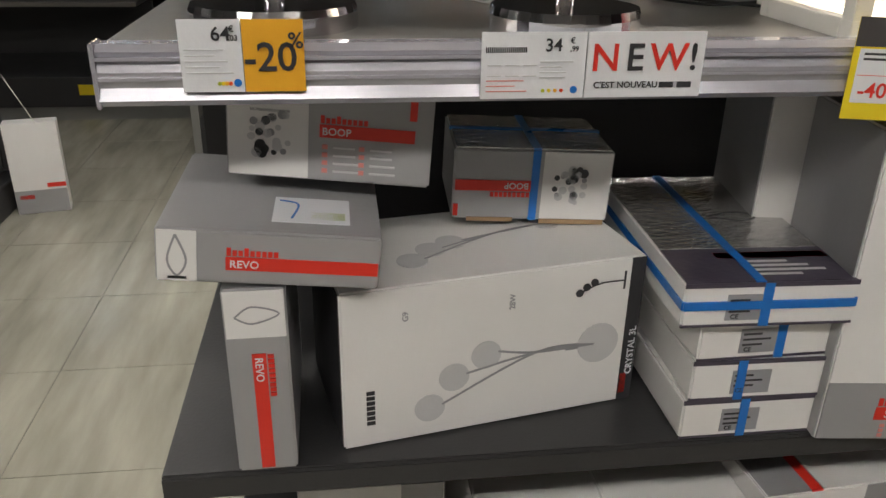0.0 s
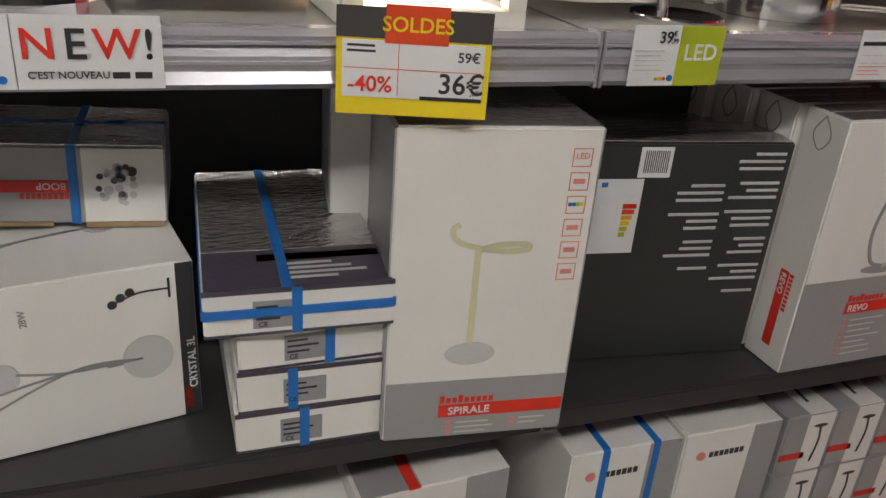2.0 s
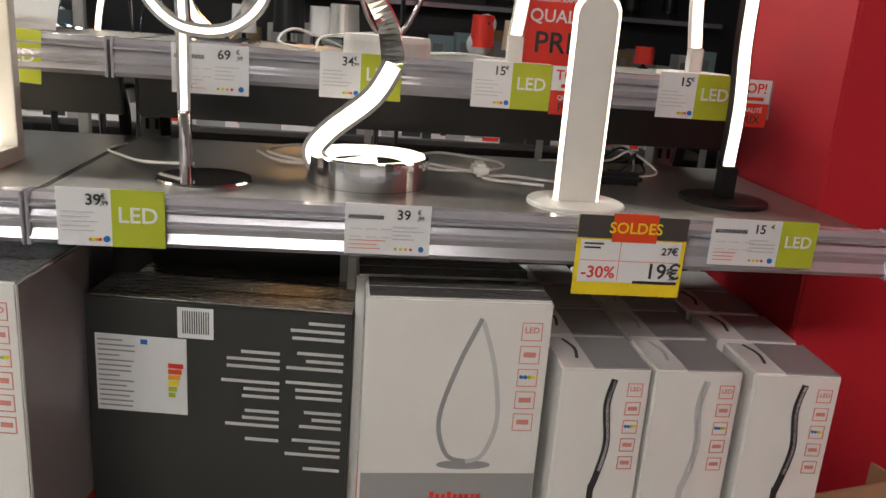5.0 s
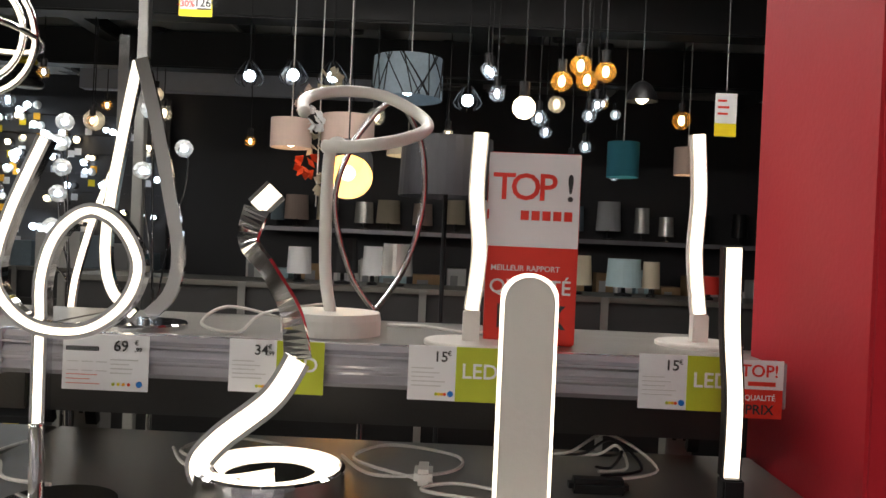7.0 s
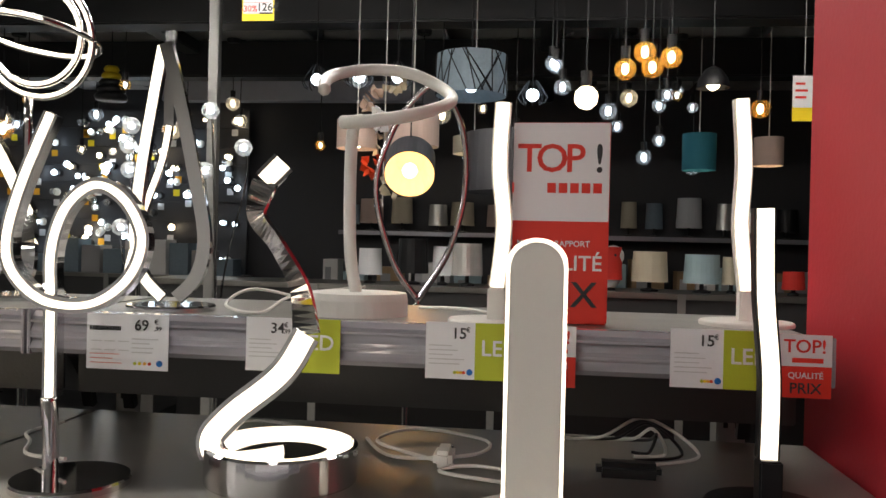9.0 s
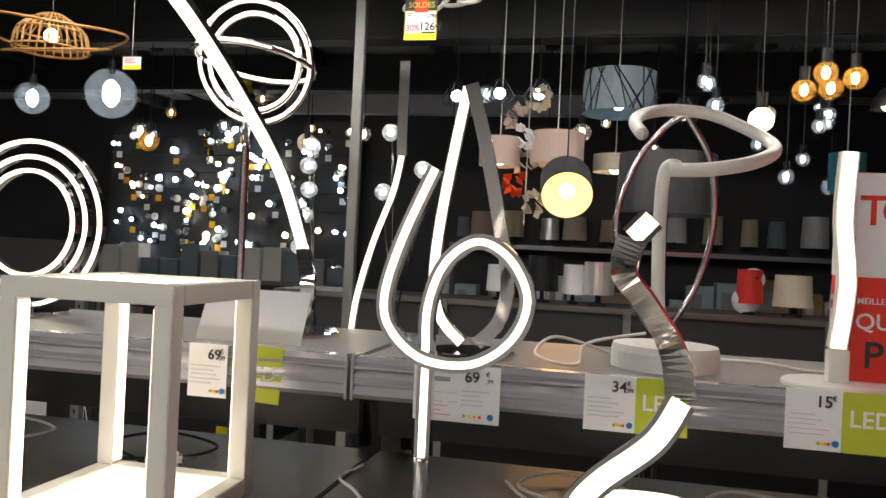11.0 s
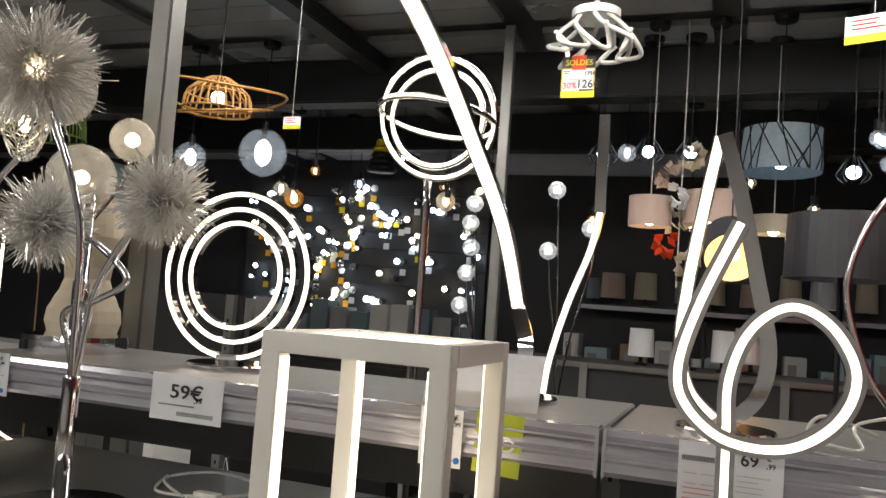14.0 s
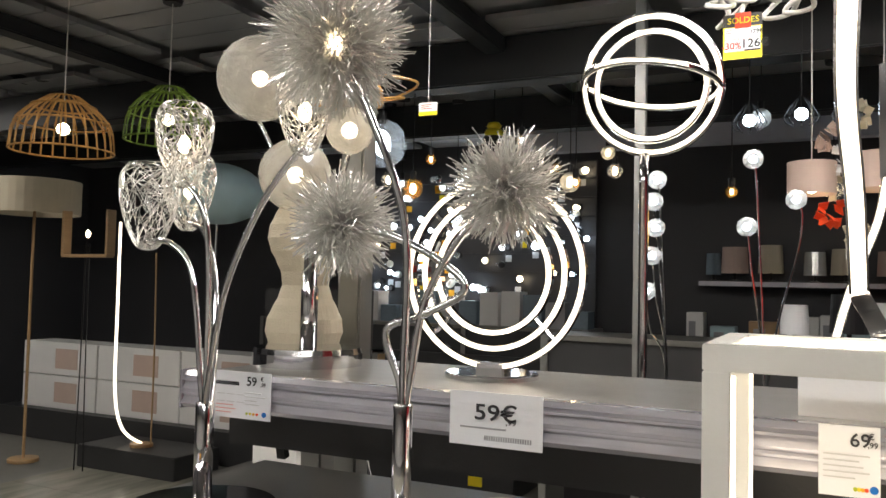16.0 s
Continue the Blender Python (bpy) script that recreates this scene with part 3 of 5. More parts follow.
b.panel("F", 0.066, 0.246, 0.074, 0.252, BLUE, "energy_flag", 0.0014)
for u, rows in ((0.15, 13), (0.225, 21)):
    rr = random.Random(rows)
    v = 0.286 if rows == 21 else 0.245
    for i in range(rows):
        if i % 4 != 3:
            wd = rr.uniform(0.035, 0.075)
            b.panel("F", u + 0.08 - wd, v, u + 0.08, v + 0.0035, PALEINK, "print_line", 0.0012)
        v -= 0.0095
for k in range(2):
    Box("lamp_carton", at((0.04 + 0.01 * k, 0.158 + 0.1 * k, DZ + 0.001), -7), 0.315, 0.09, 0.31 + 0.05 * k, "charcoal carton standing behind another", DARKBOX, top=FOIL)


def drop_lamp_carton(m, first):
    b = Box("lamp_carton", m, 0.222, 0.075, 0.375, "white carton with a picture of a teardrop table lamp", CARD, "teardrop lamp cartons", FOIL)
    b.panel("L", 0.002, 0.002, 0.073, 0.373, CARD)
    b.brand("L", 0.03, 0.15, 0.12, "REVO", 0.012, -90)
    b.line("L", [(0.035, 0.37), (0.02, 0.345), (0.035, 0.325), (0.05, 0.345), (0.035, 0.37)], 0.001, GREYINK)
    if first:
        b.panel("F", 0.002, 0.002, 0.22, 0.145, SILVER)
        b.brand("F", 0.088, 0.088, 0.132, "REVO", 0.0135)
        b.bars("F", 0.105, 0.075, 0.07, 7, 0.0095, PALEINK, 0.0022, ROSE)
        b.line("F", [(0.137, 0.352), (0.112, 0.29), (0.094, 0.22), (0.106, 0.172), (0.131, 0.162)], 0.0028, GREYINK)
        b.line("F", [(0.139, 0.348), (0.157, 0.29), (0.166, 0.22), (0.152, 0.172), (0.131, 0.162)], 0.0028, PALEINK)
        b.disc("F", 0.129, 0.157, 0.034, GREYINK, 0.18)
        b.icons("F", 0.186, 0.325, 0.025, 5, 0.03)
    b.panel("T", 0.03, 0.01, 0.21, 0.025, RED)


for k in range(5):
    drop_lamp_carton(at((0.37 - 0.012 * k, -0.053 + 0.08 * k, DZ + 0.001), 1), k == 0)


def wave_lamp_carton(m, dark, first=True, w=0.112, h=0.298):
    b = Box("lamp_carton", m, w, 0.1, h, "slim white carton with a picture of a wavy lamp", CARD, "wavy lamp cartons")
    ink = INK if dark else PALEINK
    b.panel("T", 0.04, 0.002, w - 0.002, 0.098, SILVER)
    b.line("T", [(0.025, 0.03), (0.03, 0.06), (0.022, 0.09)], 0.002, ink)
    if first:
        b.panel("F", 0.002, 0.002, w - 0.002, 0.1, SILVER)
        b.brand("F", 0.03, 0.062, w - 0.034, "SNAKE", 0.0088)
        b.bars("F", 0.04, 0.055, 0.04, 6, 0.0075, PALEINK, 0.0018, ROSE)
        b.line("F", [(0.066, 0.285), (0.06, 0.25), (0.066, 0.2), (0.06, 0.16), (0.054, 0.135)], 0.0042, ink)
        b.line("F", [(0.067, 0.283), (0.061, 0.25), (0.067, 0.2), (0.061, 0.16)], 0.0018, PAPER)
        b.panel("F", 0.05, 0.115, 0.058, 0.14, ink)
        b.disc("F", 0.054, 0.113, 0.026, ink, 0.22)
        b.icons("F", 0.084, 0.262, 0.019, 5, 0.025)


for k in range(4):
    for x, dk, rz in ((0.607, True, 1), (0.724, False, 1), (0.85, True, -2)):
        wave_lamp_carton(at((x, -0.066 + 0.108 * k, DZ + 0.001), rz), dk, k == 0)
t = thing("open_carton", at((0.985, 0.0, DZ - 0.12), 14), "open brown carton behind the shelf end", "box")
for a in ((0, 0, 0, 0.2, 0.005, 0.2), (0, 0.005, 0, 0.005, 0.08, 0.2), (0.195, 0.005, 0, 0.2, 0.08, 0.2), (0, 0.08, 0, 0.2, 0.085, 0.2)):
    part("side", slab(*a), KRAFT, t)
bm = slab(0, -0.09, -0.004, 0.2, 0, 0)
bm.transform(pose(0, 0, 0.2, 28))
part("flap", bm, KRAFT, t)

# ---- cartons on the low shelf ----
LZ = 0.301


def plain_carton(px, w, h, d=0.3, tapes=(), strip=None, ry=0.0, y=-0.02):
    b = Box("lamp_carton", at((px, y, LZ), ry), w, d, h, "white lamp carton on the low shelf" + (" tied with blue tape" if tapes else ""), CARD, "low shelf cartons")
    b.panel("F", w * 0.7, 0.002, w - 0.002, h - 0.002, SILVER)
    b.panel("T", w * 0.02, 0.002, w * 0.4, d - 0.002, SILVER if strip else CARD)
    for k in range(7):
        b.panel("F", 0.05 + 0.0095 * k, h - 0.05, 0.057 + 0.0095 * k, h - 0.04, INK, "wordmark_bar")
    b.disc("F", 0.035, h - 0.045, 0.008, ROSE)
    for u in tapes:
        b.panel("F", u, 0, u + 0.011, h, BLUE, "blue_tape", 0.002)
        b.panel("T", u, 0, u + 0.011, d, BLUE, "blue_tape", 0.002)
    if strip:
        b.panel("T", strip, 0.0, strip + 0.016, d, RED, "red_band", 0.0015)
    return b


HB = 0.345
plain_carton(-0.86, 0.2, HB, y=0.06)
plain_carton(-0.62, 0.2, HB - 0.04, y=0.04)
plain_carton(-0.44, 0.2, HB - 0.03, y=-0.01)
plain_carton(-0.235, 0.222, HB, strip=0.07, ry=4)
plain_carton(0.075, 0.185, HB + 0.012, tapes=(0.05, 0.135))
plain_carton(0.267, 0.18, HB + 0.012)
for i in range(5):
    for j in range(3):
        for k in range(2):
            x = 0.46 + i * 0.1
            b = Box("small_carton", at((x, -0.02 + 0.16 * k, LZ + 0.119 * j)), 0.096, 0.155, 0.117, "small white and silver carton with a wavy lamp", SILVER, "small stacked cartons")
            if k == 0:
                b.panel("F", 0.042, 0.002, 0.094, 0.115, CARD)
                b.line("F", [(0.068, 0.09), (0.072, 0.06), (0.066, 0.02)], 0.002, INK)
                b.disc("F", 0.068, 0.093, 0.014, INK, 0.25)
                b.panel("F", 0.002, 0.03, 0.05, 0.042, RED)
            if j == 2:
                b.panel("T", 0.042, 0.002, 0.094, 0.153, CARD)
                b.line("T", [(0.06, 0.03), (0.064, 0.08), (0.052, 0.12)], 0.003, INK)


# ---- price tags ----
class Tag(Box):
    def __init__(self, m, w, h, label, mat=PAPER, name="price_tag"):
        self.w, self.d, self.h = w, 0.0012, h
        self.ob = thing(name, m, label, "price tag", "price tags")
        part("card", slab(0, 0, 0, w, 0.0012, h), mat, self.ob)


def base_print(t, w, h, price, cents, u0=0.0):
    t.words("F", price, h * 0.27, u0 + w * 0.68, h * 0.8, INK)
    if cents:
        t.words("F", cents, h * 0.11, u0 + w * 0.88, h * 0.75, INK)
    t.words("F", "€", h * 0.12, u0 + w * 0.86, h * 0.87, INK)


def detail_print(t, w, h, wide):
    if wide:
        for k in range(22):
            t.panel("F", 0.004 + k * 0.0018, h * 0.7, 0.0049 + k * 0.0018, h * 0.78, INK, "barcode_line")
        for k in range(3):
            t.panel("F", 0.006 + k * 0.017, h * 0.34, 0.019 + k * 0.017, h * 0.355, PALEINK, "print_frame")
            t.panel("F", 0.006 + k * 0.017, h * 0.5, 0.019 + k * 0.017, h * 0.515, PALEINK, "print_frame")
        t.bars("F", 0.005, h * 0.27, w * 0.45, 3, h * 0.08, ROSE, 0.0008)
        t.bars("F", w * 0.56, h * 0.55, w * 0.38, 4, h * 0.08, PALEINK, 0.0011)
    else:
        t.bars("F", 0.004, h * 0.58, w * 0.8, 5, h * 0.08, PALEINK, 0.0011)
    t.disc("F", w * 0.9, h * 0.13, h * 0.055, BLUE)
    for k, c in enumerate((GREEN, YELLOW, ORANGE, SALERED)):
        t.disc("F", w * 0.6 + k * w * 0.06, h * 0.12, h * 0.028, c)


def price_tag(p, w, h, price, cents, wide=False, led=0.0, lean=0):
    t = Tag(at(p, 0, 0, lean), w + led, h, "white price tag" + (" with a lime sign" if led else "") + " hanging from the rail")
    base_print(t, w, h, price, cents)
    detail_print(t, w, h, wide)
    if led:
        t.panel("F", w, 0.0, w + led, h, GREEN, "lime_sign")
        t.words("F", "LED", led * 0.44, w + led / 2, h * 0.55, PAPER)
    return t


def sale_tag(p, w, h, cut, old, now, cents, rz):
    t = Tag(at(p, rz), w, h, "yellow and black sale price card hanging from the rail", YELLOW, "sale_card")
    t.panel("F", 0, h * 0.72, w, h, material("charcoal_paper", (0.06, 0.055, 0.055), 0.5), "card_header")
    t.panel("F", w * 0.31, h * 0.68, w * 0.72, h * 1.03, SALERED, "red_patch", 0.0014)
    t.words("F", "SOLDES", h * 0.19, w * 0.52, h * 0.85, YELLOW, 0, 0.002)
    t.panel("F", w * 0.04, h * 0.17, w * 0.96, h * 0.7, PAPER, "white_field", 0.001)
    t.panel("F", w * 0.4, h * 0.2, w * 0.404, h * 0.68, RED, "ruled_line", 0.0014)
    t.panel("F", w * 0.05, h * 0.44, w * 0.95, h * 0.446, RED, "ruled_line", 0.0014)
    t.words("F", cut, h * 0.21, w * 0.22, h * 0.29, RED, 0, 0.0016)
    t.words("F", old, h * 0.13, w * 0.86, h * 0.58, INK, 0, 0.0016)
    t.words("F", now + "€", h * 0.27, w * 0.82, h * 0.32, INK, 0, 0.0016)
    t.words("F", cents, h * 0.07, w * 0.91, h * 0.25, INK, 0, 0.0016)
    t.panel("F", w * 0.55, h * 0.165, w * 0.96, h * 0.2, INK, "print_line", 0.0014)
    t.bars("F", w * 0.07, h * 0.64, w * 0.22, 2, h * 0.05, INK, 0.0022)
    return t


TY = -0.058
t = price_tag((-0.922, TY, 1.213), 0.054, 0.064, "64", ",03")
t2 = Tag(at((-0.867, TY, 1.213)), 0.054, 0.064, "orange discount card hanging from the rail", ORANGE, "discount_card")
t2.words("F", "-20", 0.036, 0.024, 0.03, INK)
t2.words("F", "%", 0.02, 0.047, 0.045, INK)
t = price_tag((-0.651, TY, 1.203), 0.1, 0.062, "34", ",99", True)
t = Tag(at((-0.55, TY, 1.203)), 0.116, 0.062, "white card with red and black lettering for new goods", PAPER, "promotion_card")
for k, (c, mm) in enumerate((("N", RED), ("E", INK), ("W", RED), ("!", INK))):
    t.words("F", c, 0.036, 0.018 + 0.029 * k + (0.004 if k == 2 else 0), 0.037, mm)
t.words("F", "C'EST NOUVEAU", 0.0085, 0.04, 0.012, INK)
for k in range(2):
    t.panel("F", 0.074 + 0.018 * k, 0.009, 0.088 + 0.018 * k, 0.0145, INK, "wordmark_bar")
sale_tag((-0.283, -0.062, 1.179), 0.144, 0.1, "-40%", "59€", "36", ",07", -15)
price_tag((0.034, TY, 1.2), 0.057, 0.064, "39", ",99", led=0.056)
price_tag((0.341, -0.058, 1.204), 0.096, 0.058, "39", ",99", True)
sale_tag((0.606, -0.062, 1.167), 0.13, 0.096, "-30%", "27€", "19", ",65", 0)
price_tag((0.767, -0.058, 1.209), 0.085, 0.056, "15", "", True, led=0.045)
VY = 0.202
price_tag((0.098, VY, 1.344), 0.102, 0.066, "69", ",99", True)
price_tag((0.295, VY, 1.35), 0.056, 0.062, "34", ",99", led=0.056)
price_tag((0.506, VY, 1.35), 0.056, 0.064, "15", "", led=0.056)
price_tag((0.776, VY, 1.352), 0.056, 0.064, "15", "", led=0.056)
for x in (0.619, 0.889):
    t = Tag(at((x, VY, 1.346)), 0.055, 0.068, "white and red best-value card on the rail", RED, "promotion_card")
    t.panel("F", 0, 0.034, 0.055, 0.068, PAPER, "white_field")
    t.words("F", "TOP!", 0.02, 0.027, 0.055, RED, 0, 0.0016)
    t.panel("F", 0.014, 0.038, 0.046, 0.043, RED, "wordmark_bar", 0.0014)
    t.words("F", "QUALITÉ", 0.009, 0.028, 0.024, PAPER)
    t.words("F", "PRIX", 0.016, 0.028, 0.01, INK)
price_tag((-0.193, VY, 1.346), 0.052, 0.066, "69", ",99")
t = Tag(at((-0.13, VY + 0.008, 1.345), 0, 3), 0.056, 0.07, "lime card with white lettering", GREEN, "lime_card")
t.words("F", "LED", 0.024, 0.028, 0.035, PAPER)
P59 = (-0.58, 0.2, 1.354)
t = Tag(at(P59) @ Matrix.Diagonal((1.15, 1, 0.9, 1)), 0.098, 0.068, "white price sign wrapped over the rail", PAPER)
t.words("F", "59€", 0.028, 0.05, 0.042, INK)
t.words("F", ",99", 0.009, 0.066, 0.032, INK)
t.bars("F", 0.012, 0.022, 0.07, 1, 0.01, GREYINK, 0.002)
for k in range(20):
    t.panel("F", 0.038 + k * 0.0025, 0.008, 0.0393 + k * 0.0025, 0.014, GREYINK, "barcode_line")
P59b = (-0.934, 0.202, 1.353)
t = price_tag(P59b, 0.095, 0.062, "59", ",99", True)


# ---- table lamps on the lamp shelf ----
def led_bar(pts, w=0.016, depth=0.012, parent=None, body=CHROME, glow=LED, steps=8, twist=None, closed=False, side=(0, -1, 0), share=0.86):
    line = spline(pts, steps, closed)
    part("lamp_body", sweep(line, rect_section(w * 1.15, -depth, 0.0), closed, side, twist), body, parent, smooth=False)
    part("led_strip", sweep(line, rect_section(w * share, 0.0002, 0.0022), closed, side, twist), glow, parent, "glowing warm white strip")


def disc_base(parent, p, r, h=0.008, mat=CHROME, name="base"):
    part(name, lathe([(r, 0), (r, h * 0.7), (r * 0.97, h)], 36, Matrix.Translation(p)), mat, parent, smooth=False)


def lamp(label, group="lit table lamps", name="table_lamp"):
    return thing(name, pose(0, 0, 0), label, "lamp", group)


def cord(pts, mat=CABLE, r=0.0022, label="white lamp cable lying on the shelf"):
    tagged(part("cable", tube(pts, r, 6), mat), label, "cable", "cables")


# loop lamp
t = lamp("chrome loop table lamp with a glowing strip, switched on")
disc_base(t, (0.166, 0.065, UZ), 0.058)
LP = [(0.144, 0.060, 1.298), (0.144, 0.060, 1.338), (0.144, 0.060, 1.430), (0.144, 0.060, 1.486), (0.160, 0.060, 1.530), (0.191, 0.060, 1.552), (0.223, 0.060, 1.537), (0.242, 0.060, 1.499), (0.229, 0.060, 1.460), (0.192, 0.060, 1.434), (0.144, 0.060, 1.435), (0.111, 0.060, 1.460), (0.102, 0.060, 1.493), (0.117, 0.060, 1.549), (0.148, 0.060, 1.621)]
LP = [(x, 0.06 - 0.0011 * k, z) for k, (x, y, z) in enumerate(LP)]
led_bar(LP[1:], 0.0135, 0.012, t, share=0.5)
part("stem", tube([(LP[1][0], 0.064, UZ + 0.004), (LP[1][0], 0.064, (UZ + LP[1][2]) / 2), LP[1]], 0.008), CHROME, t, smooth=True)
cord([(0.15, 0.08, UZ + 0.02), (0.08, 0.12, UZ + 0.012), (0.03, 0.2, UZ + 0.004), (0.0, 0.24, UZ + 0.004), (0.01, 0.3, UZ + 0.004)])

# ribbon lamp on a drum base
t = lamp("chrome ribbon table lamp with a lit drum base")
HC = (0.366, 0.125)
part("base", lathe([(0.079, 0), (0.08, 0.002), (0.08, 0.036), (0.076, 0.038), (0.076, 0.03), (0.0, 0.03)], 48, Matrix.Translation((*HC, UZ))), CHROME, t)
part("base_light", lathe([(0.074, 0), (0.074, 0.0025), (0.05, 0.0025), (0.05, 0.0), (0.074, 0)], 48, Matrix.Translation((*HC, UZ + 0.031))), LED, t, "glowing ring")
RP = [(0.378, 0.125, 1.278), (0.317, 0.125, 1.268), (0.295, 0.125, 1.289), (0.315, 0.125, 1.318), (0.367, 0.125, 1.362), (0.392, 0.125, 1.404), (0.382, 0.125, 1.452), (0.354, 0.125, 1.498), (0.331, 0.125, 1.528), (0.338, 0.125, 1.564), (0.357, 0.125, 1.585)]
RP = [(x, y - 0.03 + 0.004 * k, z) for k, (x, y, z) in enumerate(RP)]
led_bar(RP[:6], 0.026, 0.004, t, share=0.75)
part("ribbon", sweep(spline(RP[5:10]), rect_section(0.03, -0.003, 0.001), twist=lambda s: 0.1 + 0.7 * math.sin(math.pi * s)), CHROME, t)
led_bar(RP[9:], 0.024, 0.004, t, share=0.75)

# rounded panel lamp
PB = (0.629, 0.025, 1.25)
t = lamp("white rounded panel table lamp with a glowing rim")
disc_base(t, (PB[0], PB[1] + 0.02, UZ), 0.062, 0.006, WHITE)
w, zt = 0.0245, 1.481
prof = [(-w, UZ + 0.005), (w, UZ + 0.005)] + [(w * math.cos(a), zt + w * math.sin(a)) for a in [math.pi * k / 16 for k in range(17)]]
for nm, grow, y0, y1, mt in (("face_panel", 0.0, -0.007, 0.007, WHITE), ("light_rim", 0.0035, -0.0045, 0.0045, LED)):
    bm = bmesh.new()
    f = []
    for y in (y0, y1):
        f.append([bm.verts.new((PB[0] + x * (1 + grow / w), PB[1] + 0.02 + y, z + (grow if z > zt else 0))) for x, z in prof])
    n = len(prof)
    bm.faces.new(f[0])
    bm.faces.new(f[1][::-1])
    for i in range(n):
        bm.faces.new((f[0][i], f[1][i], f[1][(i + 1) % n], f[0][(i + 1) % n]))
    bmesh.ops.recalc_face_normals(bm, faces=bm.faces[:])
    part(nm, bm, mt, t)
cord([(PB[0] + 0.03, 0.16, UZ + 0.004), (PB[0] - 0.06, 0.2, UZ + 0.004), (PB[0] - 0.1, 0.17, UZ + 0.004), (PB[0] - 0.02, 0.14, UZ + 0.004)])
tagged(part("switch", slab(PB[0] + 0.07, 0.19, UZ, PB[0] + 0.14, 0.215, UZ + 0.018, 0.006), BLACK), "black inline cable switch on the shelf", "switch")
for k in range(4):
    cord([(PB[0] + 0.02 + 0.03 * k, 0.36, UZ + 0.004), (PB[0] + 0.08 + 0.02 * k, 0.3, UZ + 0.02), (PB[0] + 0.14, 0.33 - 0.03 * k, UZ + 0.04), (PB[0] + 0.2 - 0.02 * k, 0.3, UZ + 0.004), (PB[0] + 0.12, 0.24 + 0.02 * k, UZ + 0.004)], BLACK if k % 2 else CABLE, 0.002, "tangled lamp cable on the shelf")


def bar_lamp(base, top, foot, mat, label, bend):
    t = lamp(label)
    disc_base(t, base, 0.06, 0.006, mat)
    a, b = Vector((base[0], base[1], base[2] + foot)), Vector(top)
    part("foot", slab(base[0] - 0.011, base[1] - 0.011, base[2] + 0.004, base[0] + 0.011, base[1] + 0.011, base[2] + foot, 0.002), mat, t)
    led_bar([a, a.lerp(b, 0.33) + Vector((bend, 0, 0)), a.lerp(b, 0.66) - Vector((bend * 0.3, 0, 0)), b], 0.018, 0.012, t, mat)


bar_lamp((0.857, 0.115, UZ), (0.844, 0.1, 1.543), 0.05, BLACK, "black wavy stick lamp with a glowing strip", 0.003)
bar_lamp((0.58, 0.3, TZ), (0.583, 0.295, 1.679), 0.045, WHITE, "white stick lamp with a glowing strip", 0.006)
bar_lamp((0.905, 0.4, TZ), (0.893, 0.4, 1.704), 0.045, WHITE, "white stick lamp glowing near the red partition", -0.005)

# cube lamp
t = lamp("white cube-frame table lamp with lit inner edges")
CX0, CX1, CY0, CY1, CZT = -0.27, -0.08, -0.03, 0.157, 1.497
for x in (CX0, CX1 - 0.02):
    for y in (CY0, CY1 - 0.02):
        part("leg", slab(x, y, UZ + 0.02, x + 0.02, y + 0.02, CZT - 0.02, 0.001), WHITE, t)
        ix = x + 0.02 if x == CX0 else x - 0.002
        part("led_strip", slab(ix, y + 0.003, UZ + 0.024, ix + 0.002, y + 0.017, CZT - 0.024), LED, t, "glowing warm white strip")
for z in (UZ, CZT - 0.02):
    for a in ((CX0, CY0, CX1, CY0 + 0.02), (CX0, CY1 - 0.02, CX1, CY1), (CX0, CY0 + 0.02, CX0 + 0.02, CY1 - 0.02), (CX1 - 0.02, CY0 + 0.02, CX1, CY1 - 0.02)):
        part("frame_bar", slab(a[0], a[1], z, a[2], a[3], z + 0.02, 0.001), WHITE, t)
part("led_plate", slab(CX0 + 0.02, CY0 + 0.02, UZ + 0.004, CX1 - 0.02, CY1 - 0.02, UZ + 0.012), LED, t, "glowing bottom plate")
part("led_plate", slab(CX0 + 0.02, CY0 + 0.02, CZT - 0.01, CX1 - 0.02, CY1 - 0.02, CZT - 0.003), LED, t, "glowing top plate")


# ---- lamps on the raised shelf ----
t = lamp("chrome teardrop table lamp with a glowing strip")
disc_base(t, (0.142, 0.33, TZ), 0.058)
led_bar([(0.121, 0.330, 1.760), (0.108, 0.330, 1.685), (0.092, 0.330, 1.579), (0.087, 0.330, 1.503), (0.098, 0.330, 1.453), (0.128, 0.330, 1.421)], 0.014, 0.009, t)
part("arm", sweep(spline([(0.126, 0.330, 1.764), (0.148, 0.330, 1.686), (0.170, 0.330, 1.589), (0.186, 0.330, 1.506), (0.177, 0.330, 1.453), (0.149, 0.330, 1.421)]), rect_section(0.018, -0.005, 0.003)), CHROME, t)

t = lamp("white table lamp with a spiral ring, switched off")
SB = (0.39, 0.36)
disc_base(t, (*SB, TZ), 0.068, 0.03, WHITE)
S1 = (0.378, 0.36, 1.66)
part("post", tube([(SB[0], SB[1], TZ + 0.02), (S1[0], SB[1], 1.5), (S1[0], SB[1], S1[2] - 0.01), (S1[0] + 0.02, SB[1] - 0.01, S1[2] + 0.003)], 0.0085), WHITE, t, smooth=True)
SR = 0.086
SC = (0.425, 0.36)
part("ring", tube([(SC[0] + SR * math.cos(a), SC[1] + SR * math.sin(a), z) for a, z in ((-2.1, 1.652), (-1.6, 1.652), (-1.0, 1.662), (-0.4, 1.68), (0.2, 1.7), (0.8, 1.725), (1.4, 1.748), (2.0, 1.752), (2.6, 1.74), (3.1, 1.722), (3.6, 1.7))], 0.0085), WHITE, t, smooth=True)
